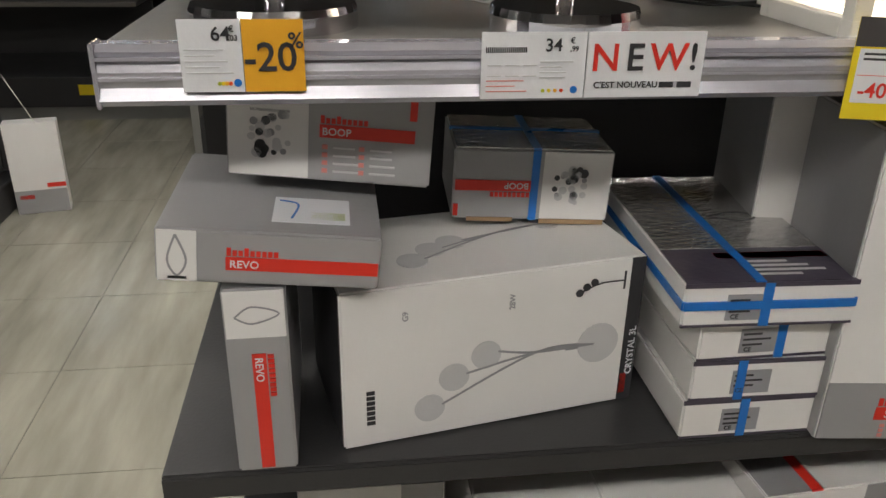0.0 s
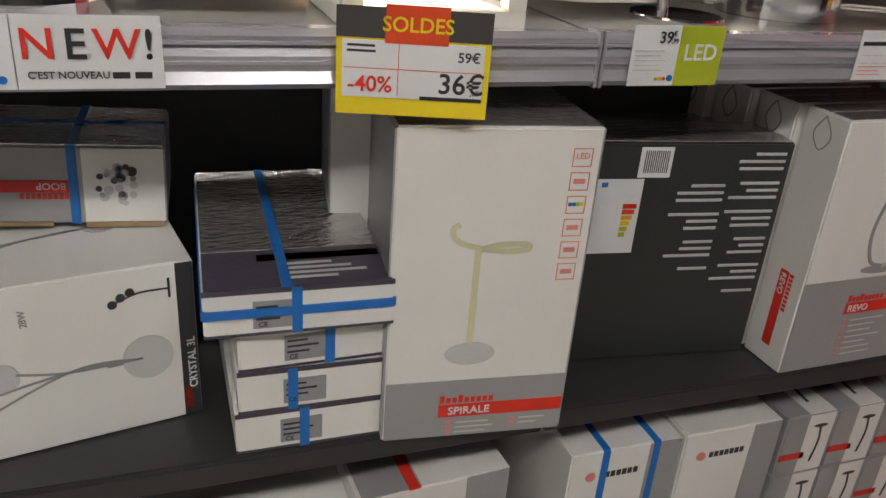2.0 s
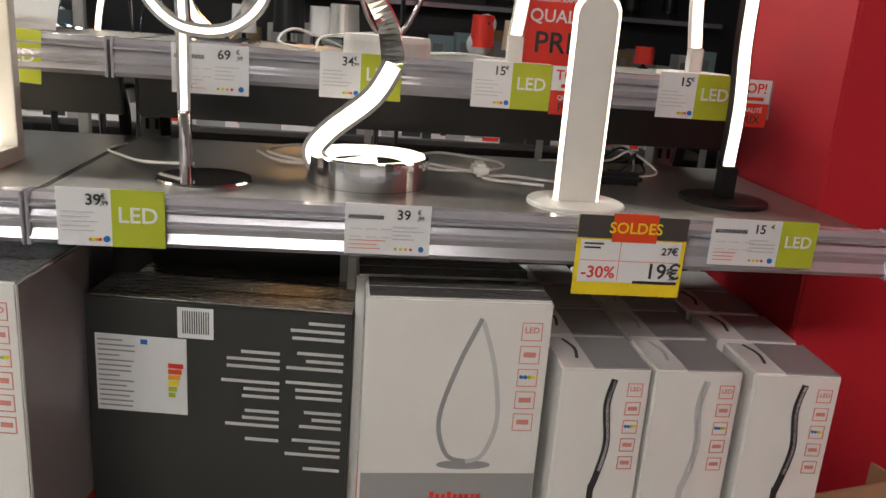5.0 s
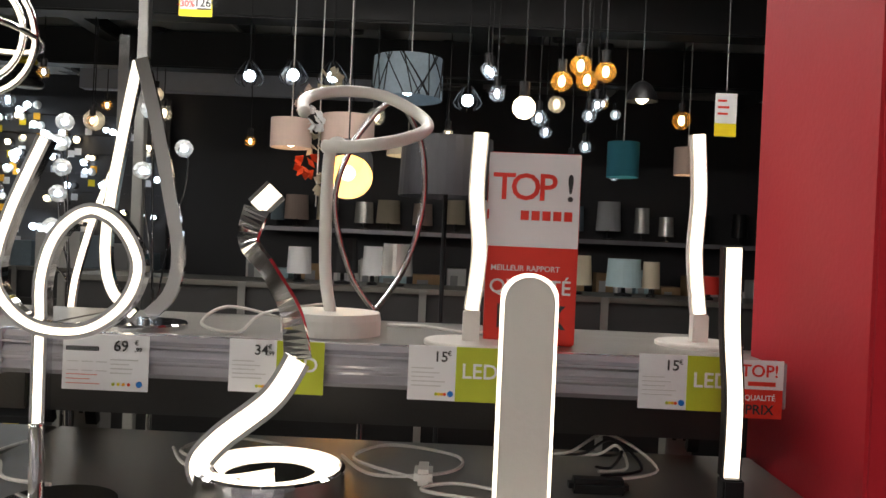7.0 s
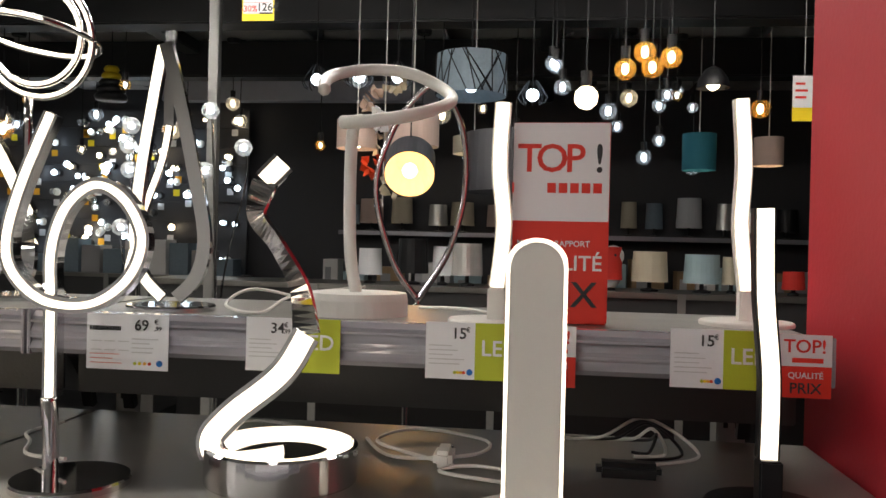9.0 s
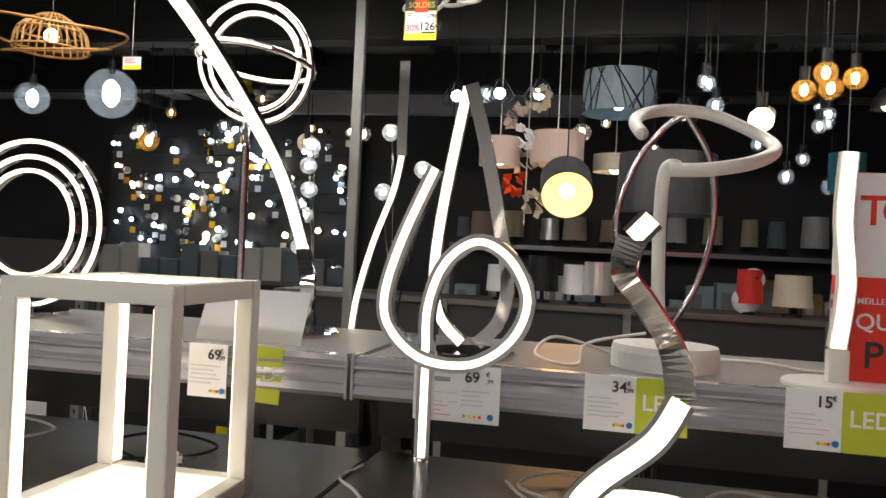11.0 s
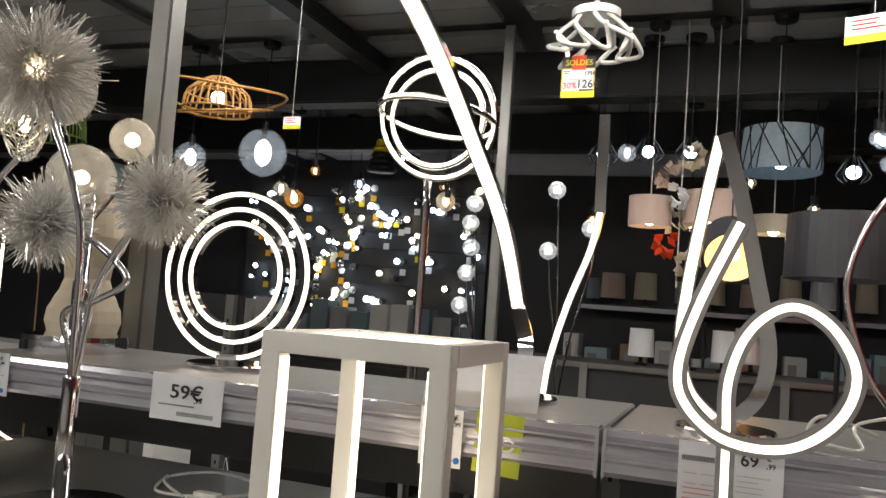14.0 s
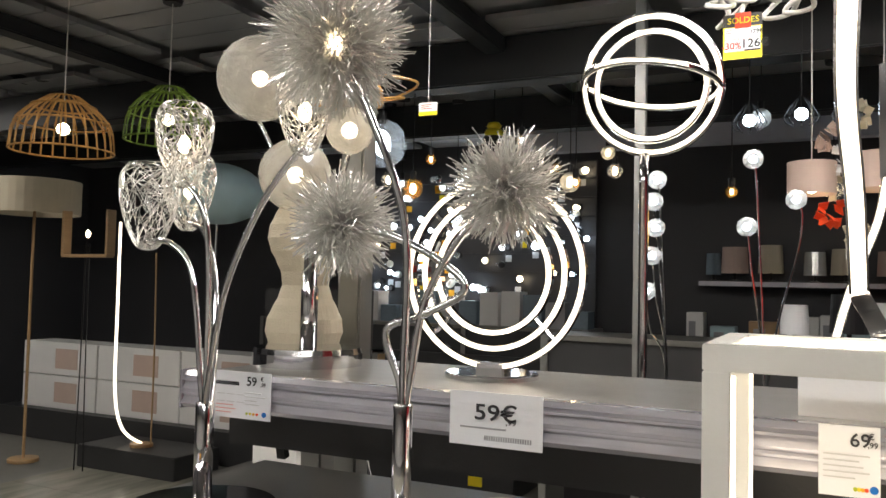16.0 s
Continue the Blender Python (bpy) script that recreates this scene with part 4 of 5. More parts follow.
cord([(SB[0] - 0.07, 0.45, TZ + 0.004), (SB[0] - 0.14, 0.36, TZ + 0.03), (SB[0] - 0.16, 0.3, TZ + 0.012), (SB[0] - 0.11, 0.29, TZ + 0.004), (SB[0] - 0.1, 0.4, TZ + 0.02), (SB[0] - 0.02, 0.5, TZ + 0.03)])
cord([(SB[0] + 0.07, 0.46, TZ + 0.004), (SB[0] + 0.13, 0.42, TZ + 0.008), (SB[0] + 0.2, 0.4, TZ + 0.004), (SB[0] + 0.25, 0.5, TZ + 0.01)])

# best-value display box
t = Box("promotion_box", pose(0.597, 0.318, TZ + 0.001, 0, 0, -2) @ Matrix.Scale(0.885, 4), 0.135, 0.12, 0.285, "white and red printed best-value display box", RED, "", category="sign")
for f, w in (("F", 0.135), ("L", 0.12)):
    t.panel(f, 0.001, 0.145, w - 0.001, 0.284, PAPER)
    for k, (c, mm) in enumerate((("T", RED), ("O", RED), ("P", RED), ("!", INK))):
        t.words(f, c, 0.056, 0.022 + 0.032 * k + (0.002 if k == 3 else 0), 0.232, mm)
    for k in range(5):
        t.panel(f, 0.048 + 0.016 * k, 0.185, 0.06 + 0.016 * k, 0.199, RED, "wordmark_bar", 0.0014)
    t.words(f, "MEILLEUR RAPPORT", 0.0115, 0.058, 0.113, PAPER)
    t.words(f, "QUALITÉ", 0.03, 0.066, 0.085, PAPER)
    t.words(f, "PRIX", 0.05, 0.068, 0.04, INK)

# ring lamp
RC = (-0.621, 0.42, 1.555, 0.134)
t = lamp("chrome table lamp of three concentric glowing rings")
for f in (1.0, 0.81, 0.64):
    pts = [(RC[0] + RC[3] * f * math.cos(a), 0.42 + 0.004 * f, RC[2] + RC[3] * f * math.sin(a)) for a in [2 * math.pi * k / 40 for k in range(40)]]
    led_bar(pts, 0.0075, 0.012, t, closed=True, steps=2)
disc_base(t, (RC[0], 0.43, TZ), 0.068)
part("stem", slab(RC[0] - 0.022, 0.42, TZ + 0.005, RC[0] + 0.022, 0.44, RC[2] - RC[3] + 0.006, 0.002), CHROME, t)
for a in (0.75, 2.4, 3.9, 5.5):
    part("clip", tube([(RC[0] + RC[3] * q * math.cos(a), 0.432, RC[2] + RC[3] * q * math.sin(a)) for q in (0.62, 0.8, 1.01)], 0.004), CHROME, t)

# arched strip lamp
t = lamp("tall arched chrome lamp with a glowing strip")
led_bar([(-0.182, -0.14, 1.87), (-0.172, -0.02, 1.846), (-0.17, 0.111, 1.802), (-0.168, 0.243, 1.736), (-0.156, 0.364, 1.644), (-0.149, 0.447, 1.536)], 0.019, 0.009, t)
part("arm", sweep(spline([(-0.149, 0.447, 1.536), *[(-0.127, 0.42, 1.487), (-0.13, 0.42, 1.447), (-0.142, 0.42, 1.427)]]), rect_section(0.022, -0.006, 0.002)), CHROME, t)
AB = (-0.14, 0.42, 1.429)
disc_base(t, (AB[0], 0.43, TZ), 0.06)

t = thing("leaflet", pose(*(-0.212, 0.25, 1.411), 62, 0, 2), "blank white card leaning on the raised shelf", "card")
part("sheet", slab(0, 0, 0, 0.145, 0.075, 0.0015, 0.0005), PAPER, t)


# ---- flower lamps ----
def burr(c, r, n, seed):
    """A ball of fine wire bristles."""
    rd = random.Random(seed)
    vs, fs = [], []
    for k in range(n):
        z = rd.uniform(-1, 1)
        a = rd.uniform(0, 6.283)
        q = math.sqrt(1 - z * z)
        d = Vector((q * math.cos(a), q * math.sin(a), z))
        s = d.orthogonal().normalized().lerp(Vector((rd.uniform(-1, 1), rd.uniform(-1, 1), rd.uniform(-1, 1))), 0.4)
        s = (s - d * s.dot(d)).normalized() * 0.00068
        u = d.cross(s)
        rr = r * rd.uniform(0.72, 1.0)
        bend = Vector((rd.uniform(-1, 1), rd.uniform(-1, 1), rd.uniform(-1, 1))) * r * 0.2
        i = len(vs)
        base, mid, tip = Vector(c) + d * r * 0.18, Vector(c) + d * rr * 0.7, Vector(c) + d * rr + bend
        for p in (base, mid, tip):
            vs += [tuple(p + s), tuple(p - s * 0.5 + u * 0.9), tuple(p - s * 0.5 - u * 0.9)]
        for j in (0, 3):
            for k2 in range(3):
                fs.append((i + j + k2, i + j + (k2 + 1) % 3, i + j + 3 + (k2 + 1) % 3, i + j + 3 + k2))
    bm = bmesh.new()
    me = bpy.data.meshes.new("tmp")
    me.from_pydata(vs, [], fs)
    bm.from_mesh(me)
    bpy.data.meshes.remove(me)
    return bm


def wire_cup(c, rx, rz, n, seed, open_top=False):
    """A shade wound from silver wire."""
    rd = random.Random(seed)
    bm = bmesh.new()
    for k in range(n):
        pts = []
        a, b = rd.uniform(0, 6.283), rd.uniform(-1.3, 1.3)
        da, db = rd.uniform(-1, 1), rd.uniform(-1, 1)
        for i in range(5):
            aa, bb = a + da * i * 0.28, max(-1.5, min(1.2 if open_top else 1.5, b + db * i * 0.22))
            taper = (0.75 + 0.25 * math.sin(bb)) if open_top else 1
            pts.append(Vector((c[0] + rx * taper * math.cos(bb) ** 0.6 * math.cos(aa), c[1] + rx * taper * math.cos(bb) ** 0.6 * math.sin(aa), c[2] + rz * math.sin(bb))))
        s = sweep(spline(pts, 2), round_section(0.0006, 3))
        me = bpy.data.meshes.new("tmp")
        s.to_mesh(me)
        s.free()
        bm.from_mesh(me)
        bpy.data.meshes.remove(me)
    return bm


t = lamp("silver bristle-ball table lamp with bent chrome stems", name="flower_lamp")
FB = (-0.551, 0.03)
disc_base(t, (*FB, UZ), 0.078, 0.028)
part("stem_sleeve", lathe([(0.0095, 0.015), (0.0095, 0.17), (0.008, 0.172)], 20, Matrix.Translation((*FB, UZ))), CHROME, t, smooth=True)
for k, (c, way) in enumerate((((-0.62, 0.0, 1.769, 0.074), [(-0.549, 0.025, 1.45), (-0.543, 0.01, 1.591), (-0.578, 0.0, 1.695)]), ((-0.638, 0.05, 1.597, 0.058), [(-0.555, 0.03, 1.44), (-0.572, 0.03, 1.49), (-0.53, 0.03, 1.508), (-0.489, 0.03, 1.532), (-0.52, 0.035, 1.56), (-0.58, 0.045, 1.585)]), ((-0.45, 0.03, 1.624, 0.054), [(-0.543, 0.03, 1.45), (-0.53, 0.03, 1.52), (-0.495, 0.03, 1.58)]))):
    part("stem", tube([(FB[0], FB[1], UZ + 0.14), *way, c[:3]], 0.004), CHROME, t, smooth=True)
    part("bristle_ball", burr(c[:3], c[3], 1500 if k == 0 else 1100, k), WIRE, t, "ball of fine silver bristles")
    part("bulb", ball(c[:3], 0.011 if k != 0 else 0.014, 2), BULB if k == 0 else GLASS, t)

t = lamp("silver wire tulip table lamp with five chrome stems", name="flower_lamp")
FA = (-0.848, 0.09)
disc_base(t, (*FA, UZ), 0.088, 0.024)
part("stem_sleeve", lathe([(0.011, 0.01), (0.011, 0.14), (0.009, 0.142)], 20, Matrix.Translation((*FA, UZ))), CHROME, t, smooth=True)
for k, (c, way) in enumerate((((-0.896, 0.09, 1.701, 0.043), [(-0.848, 0.09, 1.42), (-0.85, 0.09, 1.55), (-0.862, 0.09, 1.62)]), ((-0.971, 0.11, 1.63, 0.046), [(-0.86, 0.095, 1.41), (-0.885, 0.1, 1.54), (-0.925, 0.105, 1.58)]), ((-0.697, 0.06, 1.72, 0.038), [(-0.835, 0.08, 1.42), (-0.805, 0.07, 1.53), (-0.745, 0.06, 1.63)]), ((-0.99, 0.2, 1.66, 0.045), [(-0.865, 0.12, 1.41), (-0.9, 0.16, 1.53), (-0.95, 0.19, 1.6)]))):
    part("stem", tube([(FA[0], FA[1], UZ + 0.12), *way, (c[0], c[1], c[2] - c[3])], 0.0038), CHROME, t, smooth=True)
    part("wire_shade", wire_cup(c[:3], c[3], c[3] * 1.25, 360, k + 5, True), WIRE, t, "shade wound from silver wire")
    part("bulb", ball(c[:3], 0.0075, 2, 1.6), BULB if k != 1 else GLASS, t)

t = lamp("chrome table lamp with crackled glass globes", name="globe_lamp")
GB = (-0.935, 0.42, 1.427)
disc_base(t, (GB[0], 0.42, TZ), 0.087, 0.028)
part("stem", lathe([(0.014, 0.02), (0.014, 0.12), (0.011, 0.125), (0.011, 0.26)], 20, Matrix.Translation((GB[0], 0.42, TZ))), CHROME, t, smooth=True)
for k, c in enumerate(((-1.065, 0.44, 1.885, 0.074), (-1.0, 0.46, 1.718, 0.062), (-0.9, 0.47, 1.79, 0.04))):
    part("stem", tube([(GB[0], 0.42, TZ + 0.22), ((GB[0] + c[0]) / 2, c[1], TZ + 0.3), (c[0], c[1], c[2] - c[3])], 0.004), CHROME, t, smooth=True)
    part("globe", ball(c[:3], c[3], 3), FROST, t, "crackled glass globe", True)
    part("bulb", ball(c[:3], 0.014, 2), BULB, t)

# ---- floor lamps behind the display ----
GC = (-0.505, 0.98, 1.952, 0.138)
t = lamp("chrome floor lamp with crossed glowing rings", "floor lamps", "floor_lamp")
for k, (ax, f) in enumerate((((0.25, 0.0), 1.0), ((1.45, 0.08), 0.98), ((0.1, -0.3), 0.8))):
    pts = []
    for q in range(36):
        a = 2 * math.pi * q / 36
        v = Matrix.Rotation(ax[1], 3, "Y") @ Matrix.Rotation(ax[0], 3, "X") @ Vector((math.cos(a), 0, math.sin(a)))
        pts.append(Vector(GC[:3]) + v * GC[3] * f)
    part("ring_body", sweep(pts, round_section(0.0075, 6), True), CHROME, t, smooth=True)
    part("led_strip", sweep([Vector(GC[:3]) + (p - Vector(GC[:3])) * 0.985 + Vector((0, -0.006, 0)) for p in pts], round_section(0.0045, 6), True), LED, t, "glowing ring")
part("pole", tube([(GC[0] - 0.012, 0.98, 0.02), (GC[0] - 0.012, 0.98, 1.0), (GC[0] - 0.012, 0.98, GC[2] - GC[3])], 0.01), CHROME, t, smooth=True)
disc_base(t, (GC[0] - 0.012, 0.98, 0), 0.14, 0.02)

t = lamp("thin chrome floor lamp bent into a leaf loop", "floor lamps", "floor_lamp")
WL = [(0.407, 0.8, 1.397), (0.356, 0.8, 1.471), (0.321, 0.8, 1.604), (0.349, 0.8, 1.712), (0.396, 0.8, 1.782), (0.432, 0.8, 1.809)]
WR = [(0.407, 0.8, 1.397), (0.463, 0.8, 1.49), (0.492, 0.8, 1.608), (0.483, 0.8, 1.724), (0.438, 0.8, 1.809)]
part("loop", tube(WL, 0.006), CHROME, t, smooth=True)
part("loop", tube(WR, 0.006), CHROME, t, smooth=True)
part("pole", tube([WL[0], (WL[0][0] - 0.02, 0.8, 1.2), (WL[0][0], 0.8, 0.02)], 0.006), CHROME, t, smooth=True)
disc_base(t, (WL[0][0], 0.8, 0), 0.13, 0.02)
led = [(-0.183, 0.8, 1.373), (-0.174, 0.8, 1.445), (-0.146, 0.8, 1.551), (-0.11, 0.8, 1.652), (-0.096, 0.8, 1.724)]
t = lamp("slender curved chrome floor lamp with a glowing strip", "floor lamps", "floor_lamp")
led_bar(led, 0.012, 0.008, t)
part("arm", sweep(spline([(-0.096, 0.8, 1.724), (-0.097, 0.8, 1.814), (-0.097, 0.8, 1.91)]), rect_section(0.02, -0.008, 0.002)), CHROME, t)
part("pole", tube([(led[0][0], 0.8, 0.01), (led[0][0] + 0.01, 0.8, 0.8), led[0]], 0.008), CHROME, t, smooth=True)
disc_base(t, (led[0][0], 0.8, 0), 0.12, 0.02)
for px in ([(-0.355, 1.6, 1.89), (-0.25, 1.6, 1.78), (-0.37, 1.6, 1.71)], [(-0.605, 1.6, 1.844), (-0.614, 1.6, 1.784), (-0.608, 1.6, 1.71), (-0.618, 1.6, 1.632), (-0.632, 1.6, 1.534)]):
    t = lamp("floor lamp with crystal balls on thin stems", "floor lamps", "floor_lamp")
    bx = px[0][0] + 0.03
    disc_base(t, (bx, 1.6, 0), 0.12, 0.02)
    for k, c in enumerate(px):
        part("stem", tube([(bx, 1.6, 0.01), (bx, 1.6 + 0.01 * k, 1.2), (c[0] + 0.01, 1.6, c[2] - 0.1), c], 0.003), CHROME, t)
        part("crystal_shade", ball(c, 0.027, 2), FROST, t)
        part("bulb", ball(c, 0.012, 1), COOLBULB, t)


# ---- hanging lamps ----
def pendant(c, kind, r, mat, label, lit=BULB, h=None, cordmat=BLACK):
    """c: middle of the shade."""
    t = thing("pendant_lamp", pose(*c), label, "lamp", "hanging lamps")
    h = h or r
    part("cord", tube([(0, 0, h * 0.4), (0, 0, (CZ - c[2]) / 2), (0, 0, CZ - c[2])], 0.003, 5, steps=2), cordmat, t)
    part("ceiling_rose", lathe([(0.045, 0), (0.05, 0.02), (0.05, 0.03)], 16, Matrix.Translation((0, 0, CZ - c[2] - 0.03))), mat if kind == "bulb" else BLACK, t)
    if kind == "drum":
        part("shade", lathe([(r, -h / 2), (r, h / 2), (r * 0.985, h / 2), (r * 0.985, -h / 2), (r, -h / 2)], 36), mat, t)
        part("bulb", ball((0, 0, -h * 0.25), 0.03, 2), lit, t)
    elif kind == "bell":
        part("shade", lathe([(r, -h / 2), (r * 0.9, -h * 0.1), (r * 0.5, h * 0.35), (r * 0.15, h * 0.5), (r * 0.14, h * 0.48), (r * 0.46, h * 0.31), (r * 0.86, -h * 0.1), (r * 0.96, -h / 2)], 28), mat, t, smooth=True)
        part("bulb", ball((0, 0, -h * 0.3), 0.028, 2), lit, t)
    elif kind == "globe":
        part("socket", lathe([(0.016, r * 0.8), (0.018, r + 0.04)], 12), BLACK, t)
        part("globe", ball((0, 0, 0), r, 3), mat, t, smooth=True)
        part("bulb", ball((0, 0, 0), r * 0.35, 2, 1.6), lit, t)
    elif kind == "bulb":
        part("socket", lathe([(0.018, r * 0.8), (0.02, r + 0.05)], 12), mat, t)
        part("bulb", ball((0, 0, 0), r, 2), lit, t, smooth=True)
    elif kind == "cage":
        for k in range(8):
            a = math.pi * k / 4
            part("cage_wire", tube([(0.02 * math.cos(a), 0.02 * math.sin(a), h * 0.5), (r * math.cos(a), r * math.sin(a), -h * 0.2), (r * 0.6 * math.cos(a), r * 0.6 * math.sin(a), -h * 0.5)], 0.003, 4, steps=2), mat, t)
        part("bulb", ball((0, 0, -h * 0.1), 0.03, 2), lit, t)
    elif kind == "dome":
        n = 26
        for k in range(n):
            a = 2 * math.pi * k / n
            part("slat", tube([(r * math.cos(a), r * math.sin(a), -h / 2), (r * 0.88 * math.cos(a), r * 0.88 * math.sin(a), 0.05 * h), (r * 0.3 * math.cos(a), r * 0.3 * math.sin(a), h * 0.48)], 0.005, 4, steps=3), mat, t)
        for q, z in ((1.0, -0.5), (0.9, 0.0), (0.62, 0.3), (0.3, 0.48)):
            part("hoop", tube([(r * q * math.cos(a), r * q * math.sin(a), h * z) for a in [2 * math.pi * k / 16 for k in range(16)]], 0.005, 5, True, 2), mat, t)
        part("bulb", ball((0, 0, -h * 0.1), 0.03, 2), lit, t)
    return t


DRUM = (0.308, 2.99, 2.293, 0.163)
t = pendant(DRUM[:3], "drum", DRUM[3], GREYBLUE, "grey-blue drum pendant lamp wrapped in black threads", COOLBULB, DRUM[3] * 1.15)
for k in range(34):
    a0, a1 = rnd.uniform(0, 6.28), rnd.uniform(-0.9, 0.9)
    part("thread", tube([((DRUM[3] + 0.002) * math.cos(a0 + a1 * s), (DRUM[3] + 0.002) * math.sin(a0 + a1 * s), DRUM[3] * 1.15 * (s - 0.5)) for s in (0, 0.25, 0.5, 0.75, 1)], 0.0025, 4, steps=2), BLACK, t)
YD = 2.2
for c in ((0.926, 2.2, 2.148, 0.039), (0.993, 2.2, 2.208, 0.04), (1.086, 2.2, 2.189, 0.039), (1.034, 2.3, 2.177, 0.041)):
    pendant(c[:3], "globe", c[3], AMBER, "amber glass globe pendant with a glowing filament")
c = (0.79, 2.18, 2.042, 0.043)
pendant(c[:3], "bulb", c[3], BLACK, "bare white glowing bulb on a black holder")
c = (1.314, 2.6, 2.204, 0.066)
pendant(c[:3], "bell", c[3], BLACK, "black metal bell pendant lamp", BULB, c[3] * 1.3)
for px in ((0.592, 3.0, 2.219, 0.068), (-0.49, 3.2, 2.334, 0.075), (-0.273, 3.2, 2.348, 0.074), (-0.077, 3.2, 2.346, 0.077)):
    pendant(px[:3], "cage", px[3], BLACK, "black wire cage pendant lamp", COOLBULB, px[3] * 1.6)
for px in ((0.728, 3.0, 2.246, 0.039), (0.697, 3.0, 2.342, 0.036), (1.198, 3.0, 2.211, 0.032), (1.162, 3.0, 2.16, 0.032), (0.679, 3.0, 2.356, 0.035), (-2.303, 3.0, 2.284, 0.131), (-2.779, 3.0, 2.257, 0.087), (1.073, 4.0, 2.22, 0.038), (1.229, 4.0, 2.043, 0.045), (1.312, 4.0, 2.142, 0.038), (0.979, 3.5, 2.222, 0.046)):
    pendant(px[:3], "globe", px[3], GLASS, "clear glass globe pendant lamp", COOLBULB)
for px, m, s in (((-0.229, 3.0, 2.019, 0.096), PINK, 0.7), ((0.038, 3.0, 2.039, 0.123), PINK, 0.6), ((0.303, 3.3, 2.01, 0.107), CREAM, 0.4), ((1.539, 4.0, 2.074, 0.094), TEAL, 1.1), ((1.921, 4.0, 2.08, 0.08), PINK, 1.0)):
    pendant(px[:3], "drum", px[3], m, "fabric drum pendant lamp", BULB, px[3] * 2 * s, CABLE)
c = (0.126, 2.4, 1.811, 0.099)
t = pendant((c[0], c[1], c[2]), "drum", c[3], INK, "black tilted shade lamp with a glowing cream inside", BULB, c[3] * 1.5)
part("lining", lathe([(c[3] * 0.97, -c[3] * 0.7), (c[3] * 0.6, c[3] * 0.6), (0.0, c[3] * 0.6)], 28, None, False), SHADEGLOW, t)
for o in t.children:
    if o.name.startswith(("shade", "lining", "bulb")):
        o.rotation_euler = (radians(-58), radians(-12), 0)
c = (-3.38, 1.9, 2.25, 0.225)
pendant(c[:3], "dome", c[3], BAMBOO, "natural bamboo dome pendant lamp", BULB, c[3] * 1.15, CABLE)
c = (-3.03, 2.2, 2.33, 0.2)
pendant(c[:3], "dome", c[3], GREENBAM, "green bamboo dome pendant lamp", BULB, c[3] * 1.3, CABLE)
c = (-1.95, 2.1, 2.35, 0.143)
t = pendant(c[:3], "dome", c[3], BAMBOO, "rattan pendant lamp with looping outer hoops", BULB, c[3] * 1.0)
part("hoop", tube([(c[3] * 2 * math.cos(a), c[3] * 2 * math.sin(a), 0.02 * math.sin(2 * a)) for a in [2 * math.pi * k / 20 for k in range(20)]], 0.006, 5, True, 2), BAMBOO, t)
part("hoop", tube([(c[3] * 1.5 * math.cos(a) + 0.03, c[3] * 1.2 * math.sin(a), -0.07 + 0.04 * math.sin(a)) for a in [2 * math.pi * k / 20 for k in range(20)]], 0.005, 5, True, 2), BAMBOO, t)

# curly ceiling lamp and its sale card
c = (-0.381, 2.2, 2.598)
t = thing("ceiling_lamp", pose(*c), "white ceiling lamp with curled glowing-strip arms, off", "lamp", "hanging lamps")
part("plate", lathe([(0.09, 0.03), (0.09, 0.06), (0.03, 0.075)], 24), WHITE, t)
part("rod", lathe([(0.01, 0.07), (0.01, CZ - c[2])], 10), WHITE, t)
for k in range(8):
    a = 2 * math.pi * k / 8
    part("arm", tube([(0.06 * math.cos(a), 0.06 * math.sin(a), 0.04), (0.13 * math.cos(a + 0.4), 0.13 * math.sin(a + 0.4), -0.03), (0.17 * math.cos(a + 1.0), 0.17 * math.sin(a + 1.0), -0.08 - 0.02 * (k % 3)), (0.1 * math.cos(a + 1.5), 0.1 * math.sin(a + 1.5), -0.1), (0.15 * math.cos(a + 1.2), 0.15 * math.sin(a + 1.2), -0.03)], 0.009, 6), WHITE, t, smooth=True)
sale_tag((-0.498, 2.2, 2.332), 0.125, 0.155, "-30%", "179€", "126", "", 0)

# ---- back of the department ----
t = thing("lamp_wall_panel", pose(-4.6, 6.3, 1.0), "dark slatted panel carrying lit wall lamps", "panel")
for k in range(10):
    part("board", slab(0, 0.0, k * 0.17, 2.6, 0.03, k * 0.17 + 0.165, 0.004), material("dark_slat", (0.05, 0.05, 0.055), 0.5) if k == 0 else bpy.data.materials["dark_slat"], t)
rnd = random.Random(11)
for k in range(120):
    x, z = rnd.uniform(-4.5, -2.08), rnd.uniform(1.3, 2.62)
    w = thing("wall_lamp", pose(x, 6.29, z), rnd.choice(("small lit wall lamp on the dark panel", "small white spotlight on the dark panel")), "lamp", "wall lamps")
    part("plate", lathe([(0.035, 0), (0.035, 0.02), (0.02, 0.03)], 12, pose(0, 0, 0, 90)), rnd.choice((CHROME, WHITE, BLACK)), w)
    part("bulb", ball((rnd.uniform(-0.05, 0.05), -0.07, 0), rnd.uniform(0.016, 0.034), 2), rnd.choice((COOLBULB, COOLBULB, BULB, GLASS)), w)
    if rnd.random() < 0.6:
        part("price_card", slab(-0.03, -0.012, -0.13, 0.03, -0.01, -0.07), rnd.choice((PAPER, PAPER, YELLOW, ORANGE)), w)


